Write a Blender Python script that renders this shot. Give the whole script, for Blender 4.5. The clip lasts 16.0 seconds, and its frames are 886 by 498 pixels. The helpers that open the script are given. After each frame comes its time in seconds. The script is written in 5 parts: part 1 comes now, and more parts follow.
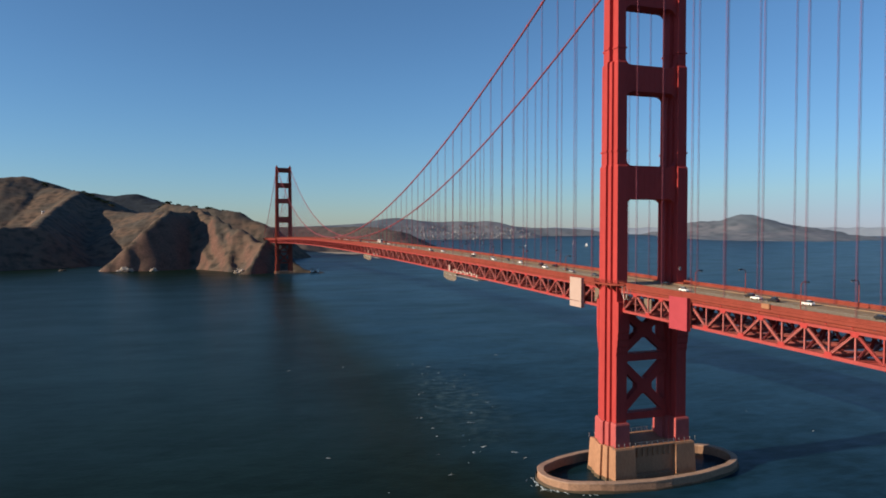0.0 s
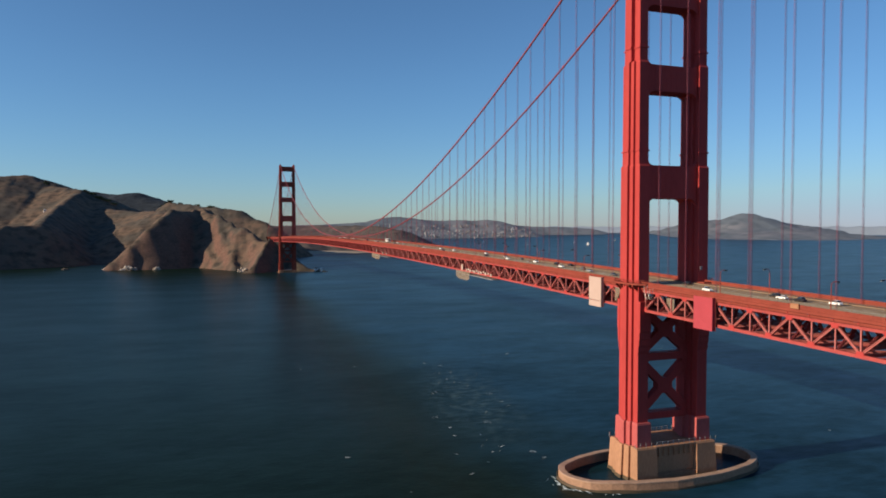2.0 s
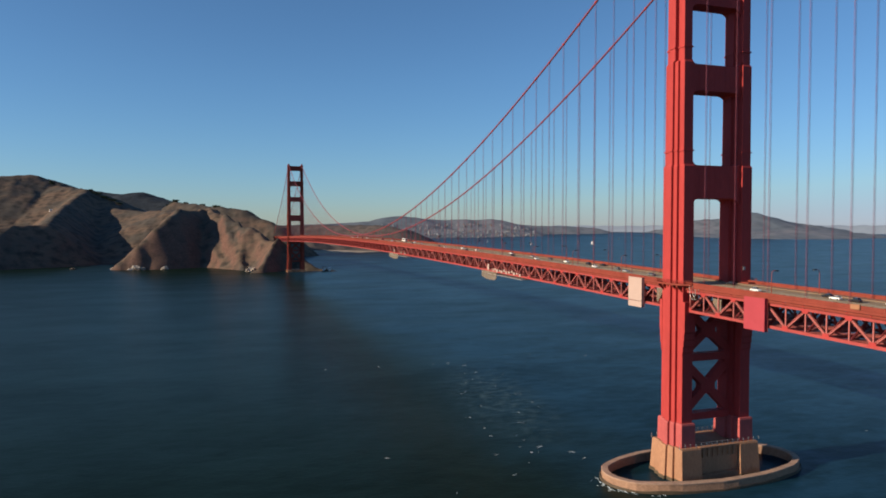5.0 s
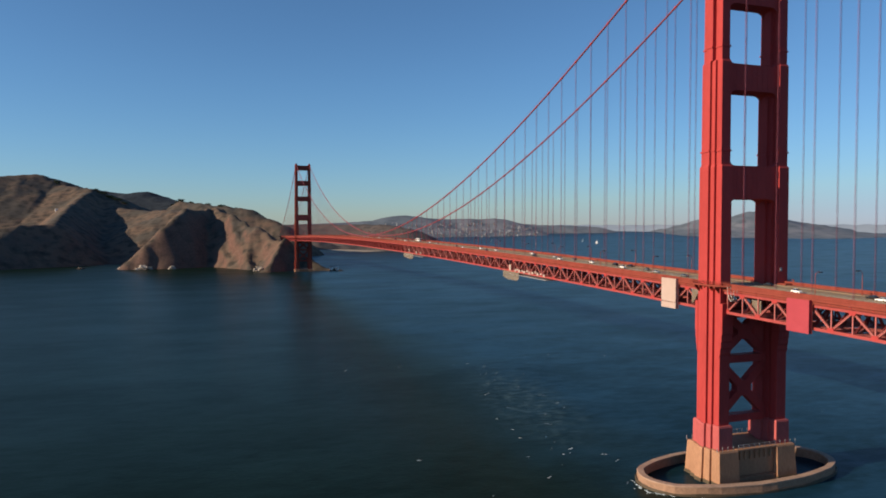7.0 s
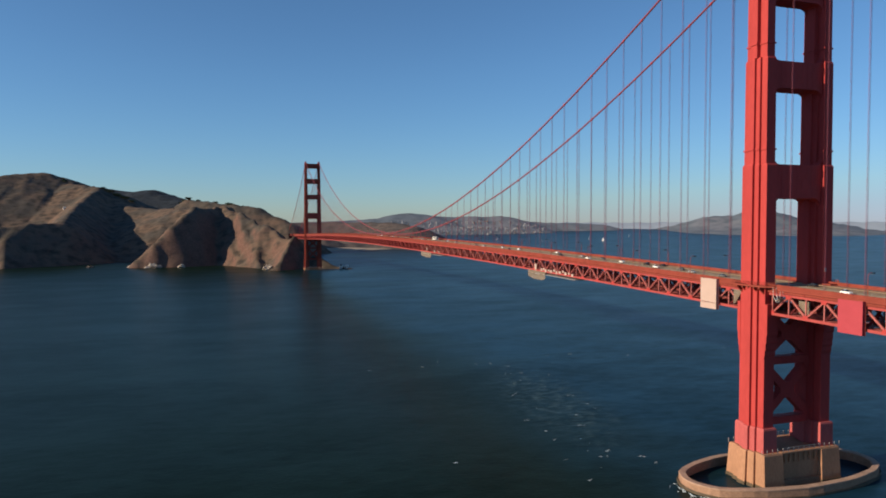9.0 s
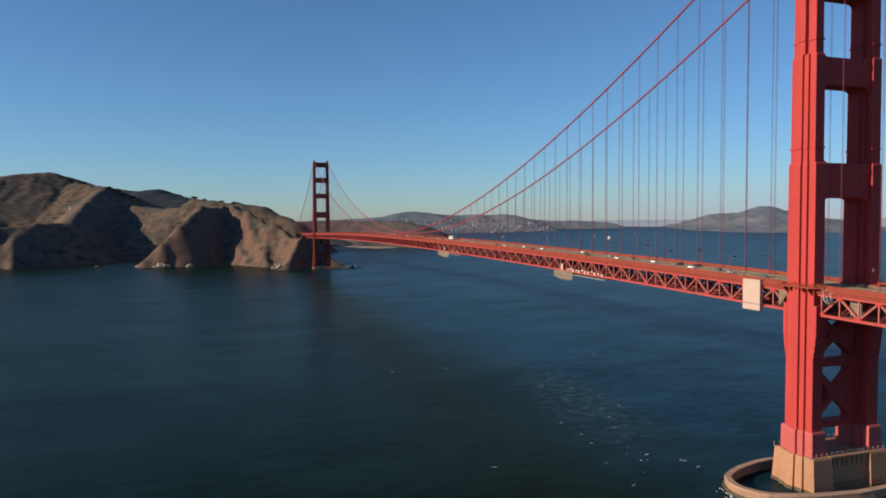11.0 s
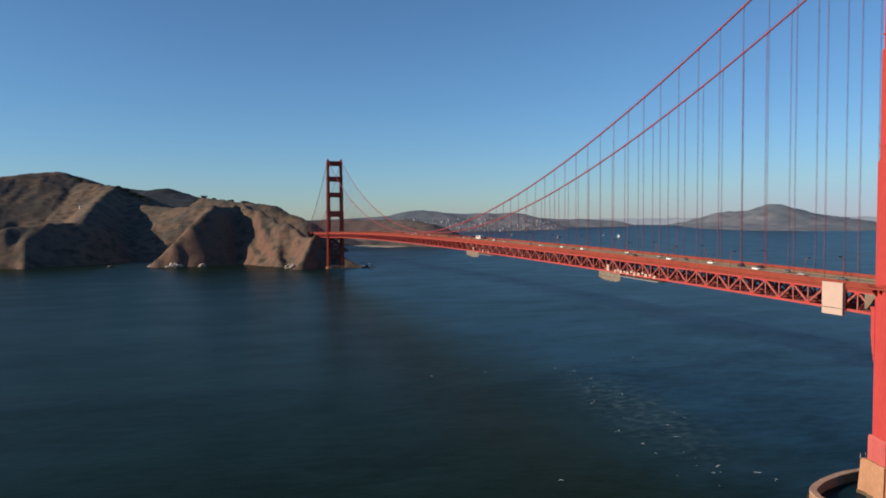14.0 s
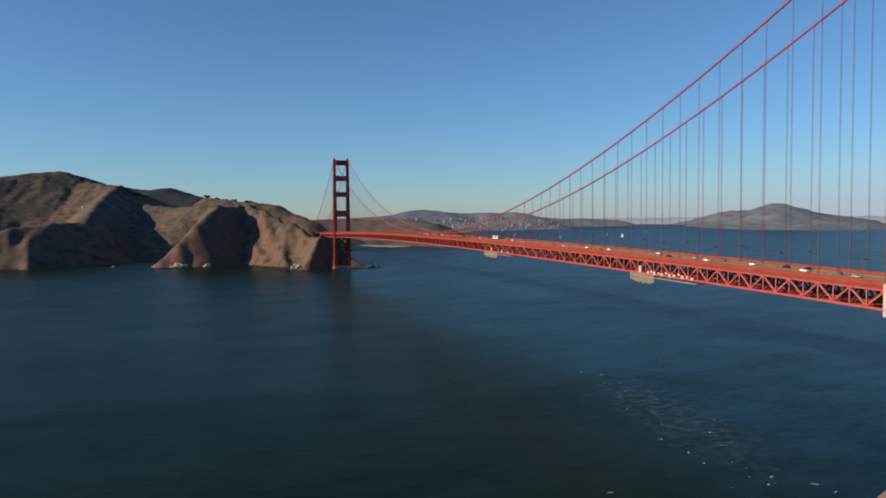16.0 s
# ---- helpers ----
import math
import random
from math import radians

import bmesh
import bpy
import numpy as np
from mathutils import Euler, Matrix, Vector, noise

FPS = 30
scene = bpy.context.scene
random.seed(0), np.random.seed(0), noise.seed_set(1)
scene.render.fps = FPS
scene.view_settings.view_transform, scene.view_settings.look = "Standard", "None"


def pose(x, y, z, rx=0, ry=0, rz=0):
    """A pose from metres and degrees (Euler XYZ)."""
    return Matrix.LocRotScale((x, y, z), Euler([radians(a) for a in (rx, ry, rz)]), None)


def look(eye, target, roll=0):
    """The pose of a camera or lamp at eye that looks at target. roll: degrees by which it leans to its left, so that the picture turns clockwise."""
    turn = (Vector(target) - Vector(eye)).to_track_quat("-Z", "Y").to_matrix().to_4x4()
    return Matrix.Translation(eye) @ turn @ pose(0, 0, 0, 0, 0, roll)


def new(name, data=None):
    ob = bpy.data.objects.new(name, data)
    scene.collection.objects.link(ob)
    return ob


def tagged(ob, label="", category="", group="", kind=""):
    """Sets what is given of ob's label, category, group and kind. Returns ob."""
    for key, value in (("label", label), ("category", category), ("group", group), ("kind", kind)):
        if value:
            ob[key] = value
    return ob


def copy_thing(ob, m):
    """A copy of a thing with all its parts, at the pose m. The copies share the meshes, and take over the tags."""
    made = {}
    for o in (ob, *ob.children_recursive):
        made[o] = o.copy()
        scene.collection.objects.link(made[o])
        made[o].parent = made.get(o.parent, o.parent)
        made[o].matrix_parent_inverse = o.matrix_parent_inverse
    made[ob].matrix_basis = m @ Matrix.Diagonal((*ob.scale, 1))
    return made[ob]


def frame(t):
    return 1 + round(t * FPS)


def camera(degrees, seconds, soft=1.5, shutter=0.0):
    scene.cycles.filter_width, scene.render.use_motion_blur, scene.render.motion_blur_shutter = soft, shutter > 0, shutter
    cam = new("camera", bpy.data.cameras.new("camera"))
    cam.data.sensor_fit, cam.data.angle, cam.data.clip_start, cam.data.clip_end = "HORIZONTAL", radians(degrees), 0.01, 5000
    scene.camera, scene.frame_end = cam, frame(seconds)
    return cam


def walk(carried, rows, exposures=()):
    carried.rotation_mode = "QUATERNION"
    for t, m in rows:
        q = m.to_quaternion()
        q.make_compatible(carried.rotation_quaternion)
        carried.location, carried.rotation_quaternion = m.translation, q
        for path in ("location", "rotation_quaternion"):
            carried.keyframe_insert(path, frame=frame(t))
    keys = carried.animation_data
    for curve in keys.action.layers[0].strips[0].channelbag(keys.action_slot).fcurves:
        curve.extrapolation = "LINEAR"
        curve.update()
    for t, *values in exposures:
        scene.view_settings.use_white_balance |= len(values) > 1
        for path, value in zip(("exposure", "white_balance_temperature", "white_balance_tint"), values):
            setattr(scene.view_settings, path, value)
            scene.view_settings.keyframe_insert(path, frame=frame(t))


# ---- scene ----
cam = camera(65.07, 16.0, soft=1.8)
# seconds, x, y, z, yaw, pitch, roll
PATH = [
    (0.0, -165.05, -233.74, 97.21, -19.139, -1.726, 0.006),
    (0.5, -166.92, -233.17, 97.29, -19.157, -1.749, -0.007),
    (1.0, -168.87, -232.55, 97.37, -19.166, -1.775, -0.017),
    (1.5, -170.91, -231.86, 97.45, -19.173, -1.800, -0.022),
    (2.0, -173.09, -231.08, 97.51, -19.169, -1.826, -0.021),
    (2.5, -175.40, -230.21, 97.57, -19.165, -1.850, -0.016),
    (3.0, -177.83, -229.27, 97.63, -19.158, -1.867, -0.008),
    (3.5, -180.34, -228.27, 97.70, -19.148, -1.880, 0.003),
    (4.0, -182.92, -227.22, 97.77, -19.131, -1.888, 0.015),
    (6.5, -196.77, -220.74, 98.37, -19.037, -1.904, 0.037),
    (7.0, -199.72, -219.02, 98.58, -18.976, -1.957, 0.040),
    (7.5, -202.68, -217.24, 98.81, -18.911, -2.011, 0.047),
    (8.0, -205.68, -215.38, 99.04, -18.845, -2.061, 0.061),
    (8.5, -208.72, -213.42, 99.28, -18.771, -2.109, 0.082),
    (9.0, -211.76, -211.42, 99.52, -18.706, -2.154, 0.107),
    (11.5, -226.93, -199.39, 100.85, -18.482, -2.342, 0.336),
    (12.0, -229.86, -196.21, 101.00, -18.425, -2.368, 0.362),
    (12.5, -232.81, -192.85, 101.14, -18.357, -2.387, 0.382),
    (13.0, -235.71, -189.41, 101.28, -18.309, -2.400, 0.393),
    (13.5, -238.63, -185.76, 101.41, -18.258, -2.412, 0.400),
    (14.0, -241.56, -181.88, 101.53, -18.210, -2.428, 0.407),
    (14.5, -244.43, -177.87, 101.64, -18.207, -2.441, 0.415),
    (15.0, -247.31, -173.70, 101.74, -18.218, -2.452, 0.424),
    (15.5, -250.22, -169.36, 101.84, -18.226, -2.461, 0.437),
    (16.0, -253.11, -164.99, 101.94, -18.238, -2.469, 0.450),
]
walk(cam, [(t, pose(x, y, z, 90 + pitch, roll, yaw)) for t, x, y, z, yaw, pitch, roll in PATH], [(0.0, 0.370, 7010, 5), (16.0, 0.370, 7010, 5)])

# x runs east, y north along the bridge, z up from the water; the near tower stands at the origin

# ---- light ----
SUN_EL, SUN_NORTH = 19.5, 0.1          # degrees above the horizon; degrees north of west
world = bpy.data.worlds.new("sky")
scene.world = world
world.use_nodes = True
wn = world.node_tree.nodes
sky = wn.new("ShaderNodeTexSky")
sky.sky_type = "NISHITA"
sky.sun_disc = False
sky.sun_elevation = radians(SUN_EL)
sky.sun_rotation = radians(270 + SUN_NORTH)
sky.altitude = 50
sky.air_density, sky.dust_density, sky.ozone_density = 0.83, 0.15, 6.2
wn["Background"].inputs["Strength"].default_value = 0.100
# sea haze dims the bright sky along the horizon and deepens the blue above it
pick = wn.new("ShaderNodeSeparateColor")
glare = wn.new("ShaderNodeMapRange")
glare.inputs["From Min"].default_value, glare.inputs["From Max"].default_value = 0.9, 4.3
haze = wn.new("ShaderNodeMix")
haze.data_type = "RGBA"
haze.inputs["A"].default_value, haze.inputs["B"].default_value = (0.99, 1.055, 1.065, 1), (0.80, 0.715, 0.71, 1)
dimmed = wn.new("ShaderNodeMix")
dimmed.data_type, dimmed.blend_type = "RGBA", "MULTIPLY"
dimmed.inputs["Factor"].default_value = 1
sky_link = world.node_tree.links.new
sky_link(sky.outputs["Color"], pick.inputs[0])
sky_link(pick.outputs[0], glare.inputs["Value"])
sky_link(glare.outputs[0], haze.inputs["Factor"])
sky_link(sky.outputs["Color"], dimmed.inputs["A"])
low = wn.new("ShaderNodeMapRange")
low.inputs["From Min"].default_value, low.inputs["From Max"].default_value = 3.1, 6.2
murk = wn.new("ShaderNodeMix")
murk.data_type = "RGBA"
murk.inputs["B"].default_value = (0.63, 0.62, 1.02, 1)
sky_link(pick.outputs[0], low.inputs["Value"])
sky_link(low.outputs[0], murk.inputs["Factor"])
sky_link(haze.outputs["Result"], murk.inputs["A"])
sky_link(murk.outputs["Result"], dimmed.inputs["B"])
sky_link(dimmed.outputs["Result"], wn["Background"].inputs["Color"])

sun_lamp = bpy.data.lights.new("sun", "SUN")
sun_lamp.energy = 5.0
sun_lamp.angle = radians(0.55)
sun_lamp.color = (1.0, 0.84, 0.70)
sun = new("sun", sun_lamp)
ce, se = math.cos(radians(SUN_EL)), math.sin(radians(SUN_EL))
TO_SUN = Vector((-ce * math.cos(radians(SUN_NORTH)), ce * math.sin(radians(SUN_NORTH)), se))
sun.matrix_world = look(TO_SUN * 900, (0, 0, 0))


# ---- materials ----
def material(name, colour, rough=0.6, metal=0.0, spread=0.15, scale=1.0, bump=0.0, second=None, random_by=None, spec=0.5, streak=1.0):
    """A painted or mineral surface: two scales of colour variation, roughness wear and fine relief."""
    m = bpy.data.materials.new(name)
    m.use_nodes = True
    nt = m.node_tree
    n, link = nt.nodes, nt.links.new
    bsdf = n["Principled BSDF"]
    geo = n.new("ShaderNodeNewGeometry")
    mapping = n.new("ShaderNodeMapping")
    mapping.inputs["Scale"].default_value = (1, 1, streak)
    link(geo.outputs["Position"], mapping.inputs["Vector"])
    coarse, fine = n.new("ShaderNodeTexNoise"), n.new("ShaderNodeTexNoise")
    coarse.inputs["Scale"].default_value, coarse.inputs["Detail"].default_value = 0.25 * scale, 5
    fine.inputs["Scale"].default_value, fine.inputs["Detail"].default_value = 2.6 * scale, 6
    for t in (coarse, fine):
        link(mapping.outputs[0], t.inputs["Vector"])
    add = n.new("ShaderNodeMath")
    add.operation = "ADD"
    link(coarse.outputs["Fac"], add.inputs[0])
    link(fine.outputs["Fac"], add.inputs[1])
    ramp = n.new("ShaderNodeMapRange")
    ramp.inputs["From Min"].default_value, ramp.inputs["From Max"].default_value = 0.65, 1.35
    link(add.outputs[0], ramp.inputs["Value"])
    mix = n.new("ShaderNodeMix")
    mix.data_type = "RGBA"
    a = [max(0, c * (1 - spread)) for c in colour]
    b = second or [min(1, c * (1 + spread)) for c in colour]
    mix.inputs["A"].default_value, mix.inputs["B"].default_value = (*a, 1), (*b, 1)
    link(ramp.outputs[0], mix.inputs["Factor"])
    out = mix.outputs["Result"]
    if random_by:
        info = n.new("ShaderNodeObjectInfo")
        val = n.new("ShaderNodeMapRange")
        val.inputs["To Min"].default_value, val.inputs["To Max"].default_value = 1 - random_by, 1 + random_by
        link(info.outputs["Random"], val.inputs["Value"])
        mul = n.new("ShaderNodeMix")
        mul.data_type, mul.blend_type = "RGBA", "MULTIPLY"
        mul.inputs["Factor"].default_value = 1
        link(out, mul.inputs["A"])
        link(val.outputs[0], mul.inputs["B"])
        out = mul.outputs["Result"]
    link(out, bsdf.inputs["Base Color"])
    rr = n.new("ShaderNodeMapRange")
    rr.inputs["To Min"].default_value, rr.inputs["To Max"].default_value = max(0.03, rough - 0.1), min(1, rough + 0.1)
    link(fine.outputs["Fac"], rr.inputs["Value"])
    link(rr.outputs[0], bsdf.inputs["Roughness"])
    bsdf.inputs["Metallic"].default_value = metal
    bsdf.inputs["Specular IOR Level"].default_value = spec
    if bump:
        bm_ = n.new("ShaderNodeBump")
        bm_.inputs["Strength"].default_value, bm_.inputs["Distance"].default_value = 0.6, bump
        link(fine.outputs["Fac"], bm_.inputs["Height"])
        link(bm_.outputs[0], bsdf.inputs["Normal"])
    return m


RED = material("orange_red_paint", (0.382, 0.049, 0.046), 0.6, spread=0.14, scale=0.5, bump=0.02, streak=0.25, spec=0.1)
CHORD_RED = material("weathered_chord_paint", (0.35, 0.066, 0.060), 0.65, spread=0.2, scale=1.1, bump=0.02, spec=0.1)
# brownish deck red, which also gives the far tower its hazed tone
DECK_RED = material("dull_deck_and_hazy_tower_red", (0.235, 0.050, 0.034), 0.65, spread=0.2, scale=0.9, bump=0.02, spec=0.1)
# paler red puts sunlight on web members and bottom laterals into the paint
WEB_RED = material("faded_sunlit_web_paint", (0.440, 0.130, 0.114), 0.6, spread=0.16, scale=1.5, spec=0.3)
FADED_RED = material("salt_faded_red_paint", (0.400, 0.085, 0.081), 0.65, spread=0.18, scale=0.7, bump=0.02, streak=0.3, spec=0.25)
CABLE_RED = material("cable_wrap_paint", (0.21, 0.040, 0.050), 0.6, spread=0.15, scale=0.6, spec=0.3)
RED_ROPE = material("red_painted_rope", (0.235, 0.050, 0.075), 0.6, spread=0.1, spec=0.3)
CONCRETE = material("weathered_concrete", (0.353, 0.184, 0.107), 0.85, spread=0.22, scale=0.6, bump=0.06, streak=0.4, spec=0.2)
FENDER_CONCRETE = material("pale_stained_concrete", (0.312, 0.184, 0.119), 0.9, spread=0.3, scale=0.5, bump=0.08, spec=0.2)
COPING = material("pale_worn_coping", (0.378, 0.244, 0.172), 0.9, spread=0.3, scale=1.2, bump=0.08, spec=0.2)
TIDAL = material("wet_algae_concrete", (0.085, 0.06, 0.035), 0.6, spread=0.4, scale=1.5, bump=0.1)
TAN_ROAD = material("worn_tan_road_surface", (0.385, 0.287, 0.180), 0.9, spread=0.2, scale=0.5, bump=0.01, spec=0.2)
ASPHALT = material("road_asphalt", (0.295, 0.201, 0.119), 0.9, spread=0.2, scale=0.4, bump=0.01, spec=0.2)
SIDEWALK = material("sidewalk_concrete", (0.235, 0.160, 0.105), 0.9, spread=0.15, scale=0.6, spec=0.2)
WHITE_TARP = material("cream_tarpaulin", (0.443, 0.320, 0.267), 0.7, spread=0.07, scale=0.7, bump=0.05, spec=0.3)
RED_TARP = material("crimson_tarpaulin", (0.361, 0.046, 0.059), 0.7, spread=0.08, scale=0.7, bump=0.05, spec=0.3)
MESH_TARP = material("beige_debris_netting", (0.246, 0.191, 0.140), 0.9, spread=0.18, scale=0.8, bump=0.05, spec=0.1)
MESH_TARP.node_tree.nodes["Principled BSDF"].inputs["Alpha"].default_value = 0.6
# walls greyed so that haze over the far town is in the colour
HOUSE_WALL = material("dimmed_house_paint", (0.25, 0.25, 0.26), 0.8, spread=0.2, scale=0.1)
SAND = material("pale_beach_sand", (0.36, 0.29, 0.22), 0.95, spread=0.2, scale=0.1, spec=0.1)
LINE = material("road_paint", (0.75, 0.72, 0.62), 0.8, spread=0.1)
GLASS_DARK = material("dark_car_glass", (0.02, 0.025, 0.03), 0.12, spread=0.1, spec=0.6)
TYRE = material("rubber", (0.02, 0.02, 0.02), 0.9, spread=0.2)
TAN_CABINET = material("tan_cabinet_paint", (0.34, 0.16, 0.085), 0.6, spread=0.15, scale=2, spec=0.2)
LAMP_GLASS = material("lamp_glass", (0.5, 0.45, 0.35), 0.3, spread=0.1)
WHITE_PAINT = material("white_paint", (0.7, 0.67, 0.62), 0.5, spread=0.06)
ROOF_BROWN = material("brown_roofing", (0.17, 0.12, 0.10), 0.9, spread=0.2, scale=2)
SAIL = material("sailcloth", (0.85, 0.84, 0.8), 0.7, spread=0.04)
STEEL = material("galvanised_steel", (0.42, 0.40, 0.38), 0.5, metal=0.6, spread=0.1)
FOAM = material("sea_foam", (0.48, 0.56, 0.60), 0.9, spread=0.12, scale=2)
TREE_LEAF = material("dark_cypress_foliage", (0.045, 0.058, 0.032), 0.95, spread=0.4, scale=0.5, spec=0.1)
BARK = material("bark", (0.09, 0.06, 0.04), 0.95, spread=0.3)


def water_material():
    m = bpy.data.materials.new("sea_water")
    m.use_nodes = True
    nt = m.node_tree
    n, link = nt.nodes, nt.links.new
    bsdf = n["Principled BSDF"]
    geo = n.new("ShaderNodeNewGeometry")

    def noise_of(scale, stretch, detail, turn=0.0):
        mp = n.new("ShaderNodeMapping")
        mp.inputs["Scale"].default_value = stretch
        mp.inputs["Rotation"].default_value = (0, 0, turn)
        link(geo.outputs["Position"], mp.inputs["Vector"])
        t = n.new("ShaderNodeTexNoise")
        t.inputs["Scale"].default_value, t.inputs["Detail"].default_value = scale, detail
        link(mp.outputs[0], t.inputs["Vector"])
        return t.outputs["Fac"]

    patches = noise_of(0.006, (1, 1.6, 1), 5, 0.5)
    streaks = noise_of(0.012, (0.8, 1.6, 1), 5, 0.3)
    mix = n.new("ShaderNodeMix")
    mix.data_type = "RGBA"
    mix.inputs["A"].default_value, mix.inputs["B"].default_value = (0.0046, 0.0114, 0.0050, 1), (0.0066, 0.0168, 0.0092, 1)
    wind = noise_of(0.028, (0.8, 1.5, 1), 4, 0.9)
    both = n.new("ShaderNodeMath")
    both.operation = "MULTIPLY_ADD"
    both.inputs[1].default_value = 0.9
    link(wind, both.inputs[0])
    link(patches, both.inputs[2])
    ripple = n.new("ShaderNodeMath")
    ripple.operation = "MULTIPLY_ADD"
    ripple.inputs[1].default_value = 0.7
    link(noise_of(0.13, (0.7, 1.6, 1), 6, 0.35), ripple.inputs[0])
    link(both.outputs[0], ripple.inputs[2])
    spread_ = n.new("ShaderNodeMapRange")
    spread_.inputs["From Min"].default_value, spread_.inputs["From Max"].default_value = 1.10, 1.50
    link(ripple.outputs[0], spread_.inputs["Value"])
    link(spread_.outputs[0], mix.inputs["Factor"])
    # a tidal front along the bridge: clear dark water to the west, silty teal water to the east
    cut = n.new("ShaderNodeSeparateXYZ")
    link(geo.outputs["Position"], cut.inputs[0])
    warp = n.new("ShaderNodeMath")
    warp.operation = "MULTIPLY_ADD"
    warp.inputs[1].default_value = 150.0
    link(noise_of(0.011, (1, 0.8, 1), 5), warp.inputs[0])
    link(cut.outputs["X"], warp.inputs[2])
    front = n.new("ShaderNodeMapRange")
    front.interpolation_type = "SMOOTHSTEP"
    front.inputs["From Min"].default_value, front.inputs["From Max"].default_value = 5.0, 95.0
    link(warp.outputs[0], front.inputs["Value"])
    silt = n.new("ShaderNodeMix")
    silt.data_type = "RGBA"
    silt.inputs["A"].default_value, silt.inputs["B"].default_value = (0.0037, 0.0172, 0.0248, 1), (0.0088, 0.0368, 0.0615, 1)
    link(spread_.outputs[0], silt.inputs["Factor"])
    sides = n.new("ShaderNodeMix")
    sides.data_type = "RGBA"
    link(front.outputs[0], sides.inputs["Factor"])
    link(mix.outputs["Result"], sides.inputs["A"])
    link(silt.outputs["Result"], sides.inputs["B"])
    # a milky plume of stirred-up water that drifts past the near pier
    place = n.new("ShaderNodeMapping")
    place.vector_type = "TEXTURE"
    place.inputs["Location"].default_value = (-30, 140, 0)
    place.inputs["Rotation"].default_value = (0, 0, radians(-9))
    place.inputs["Scale"].default_value = (32, 110, 1)
    link(geo.outputs["Position"], place.inputs["Vector"])
    dist = n.new("ShaderNodeVectorMath")
    dist.operation = "LENGTH"
    link(place.outputs[0], dist.inputs[0])
    near = n.new("ShaderNodeMapRange")
    near.inputs["From Min"].default_value, near.inputs["From Max"].default_value = 1.0, 0.2
    link(dist.outputs["Value"], near.inputs["Value"])
    wisps = n.new("ShaderNodeMapRange")
    wisps.inputs["From Min"].default_value, wisps.inputs["From Max"].default_value = 0.47, 0.70
    link(noise_of(0.15, (1, 1.7, 1), 8, 0.35), wisps.inputs["Value"])
    plume = n.new("ShaderNodeMath")
    plume.operation = "MULTIPLY"
    link(near.outputs[0], plume.inputs[0])
    link(wisps.outputs[0], plume.inputs[1])
    milky = n.new("ShaderNodeMix")
    milky.data_type = "RGBA"
    milky.inputs["B"].default_value = (0.052, 0.085, 0.085, 1)
    link(plume.outputs[0], milky.inputs["Factor"])
    link(sides.outputs["Result"], milky.inputs["A"])
    link(milky.outputs["Result"], bsdf.inputs["Base Color"])
    rr = n.new("ShaderNodeMapRange")
    rr.inputs["From Min"].default_value, rr.inputs["From Max"].default_value = 0.35, 0.65
    rr.inputs["To Min"].default_value, rr.inputs["To Max"].default_value = 0.285, 0.325
    link(streaks, rr.inputs["Value"])
    link(rr.outputs[0], bsdf.inputs["Roughness"])
    bsdf.inputs["IOR"].default_value = 1.33
    # wind-ruffled streaks mirror more of the sky than the slicks between them
    gloss = n.new("ShaderNodeMapRange")
    gloss.inputs["To Min"].default_value, gloss.inputs["To Max"].default_value = 0.060, 0.088
    link(spread_.outputs[0], gloss.inputs["Value"])
    silty = n.new("ShaderNodeMath")
    silty.operation = "MULTIPLY_ADD"
    silty.inputs[1].default_value = -0.018
    link(front.outputs[0], silty.inputs[0])
    link(gloss.outputs[0], silty.inputs[2])
    link(silty.outputs[0], bsdf.inputs["Specular IOR Level"])
    bsdf.inputs["Specular Tint"].default_value = (0.57, 0.77, 1.0, 1)
    swell = noise_of(0.09, (0.9, 1.4, 1), 3, 0.4)
    chop = noise_of(0.5, (1, 1.5, 1), 5, 0.2)
    h = n.new("ShaderNodeMath")
    h.operation = "MULTIPLY_ADD"
    h.inputs[1].default_value = 1.5
    link(swell, h.inputs[0])
    link(chop, h.inputs[2])
    b = n.new("ShaderNodeBump")
    b.inputs["Strength"].default_value, b.inputs["Distance"].default_value = 0.17, 0.5
    link(h.outputs[0], b.inputs["Height"])
    link(b.outputs[0], bsdf.inputs["Normal"])
    return m


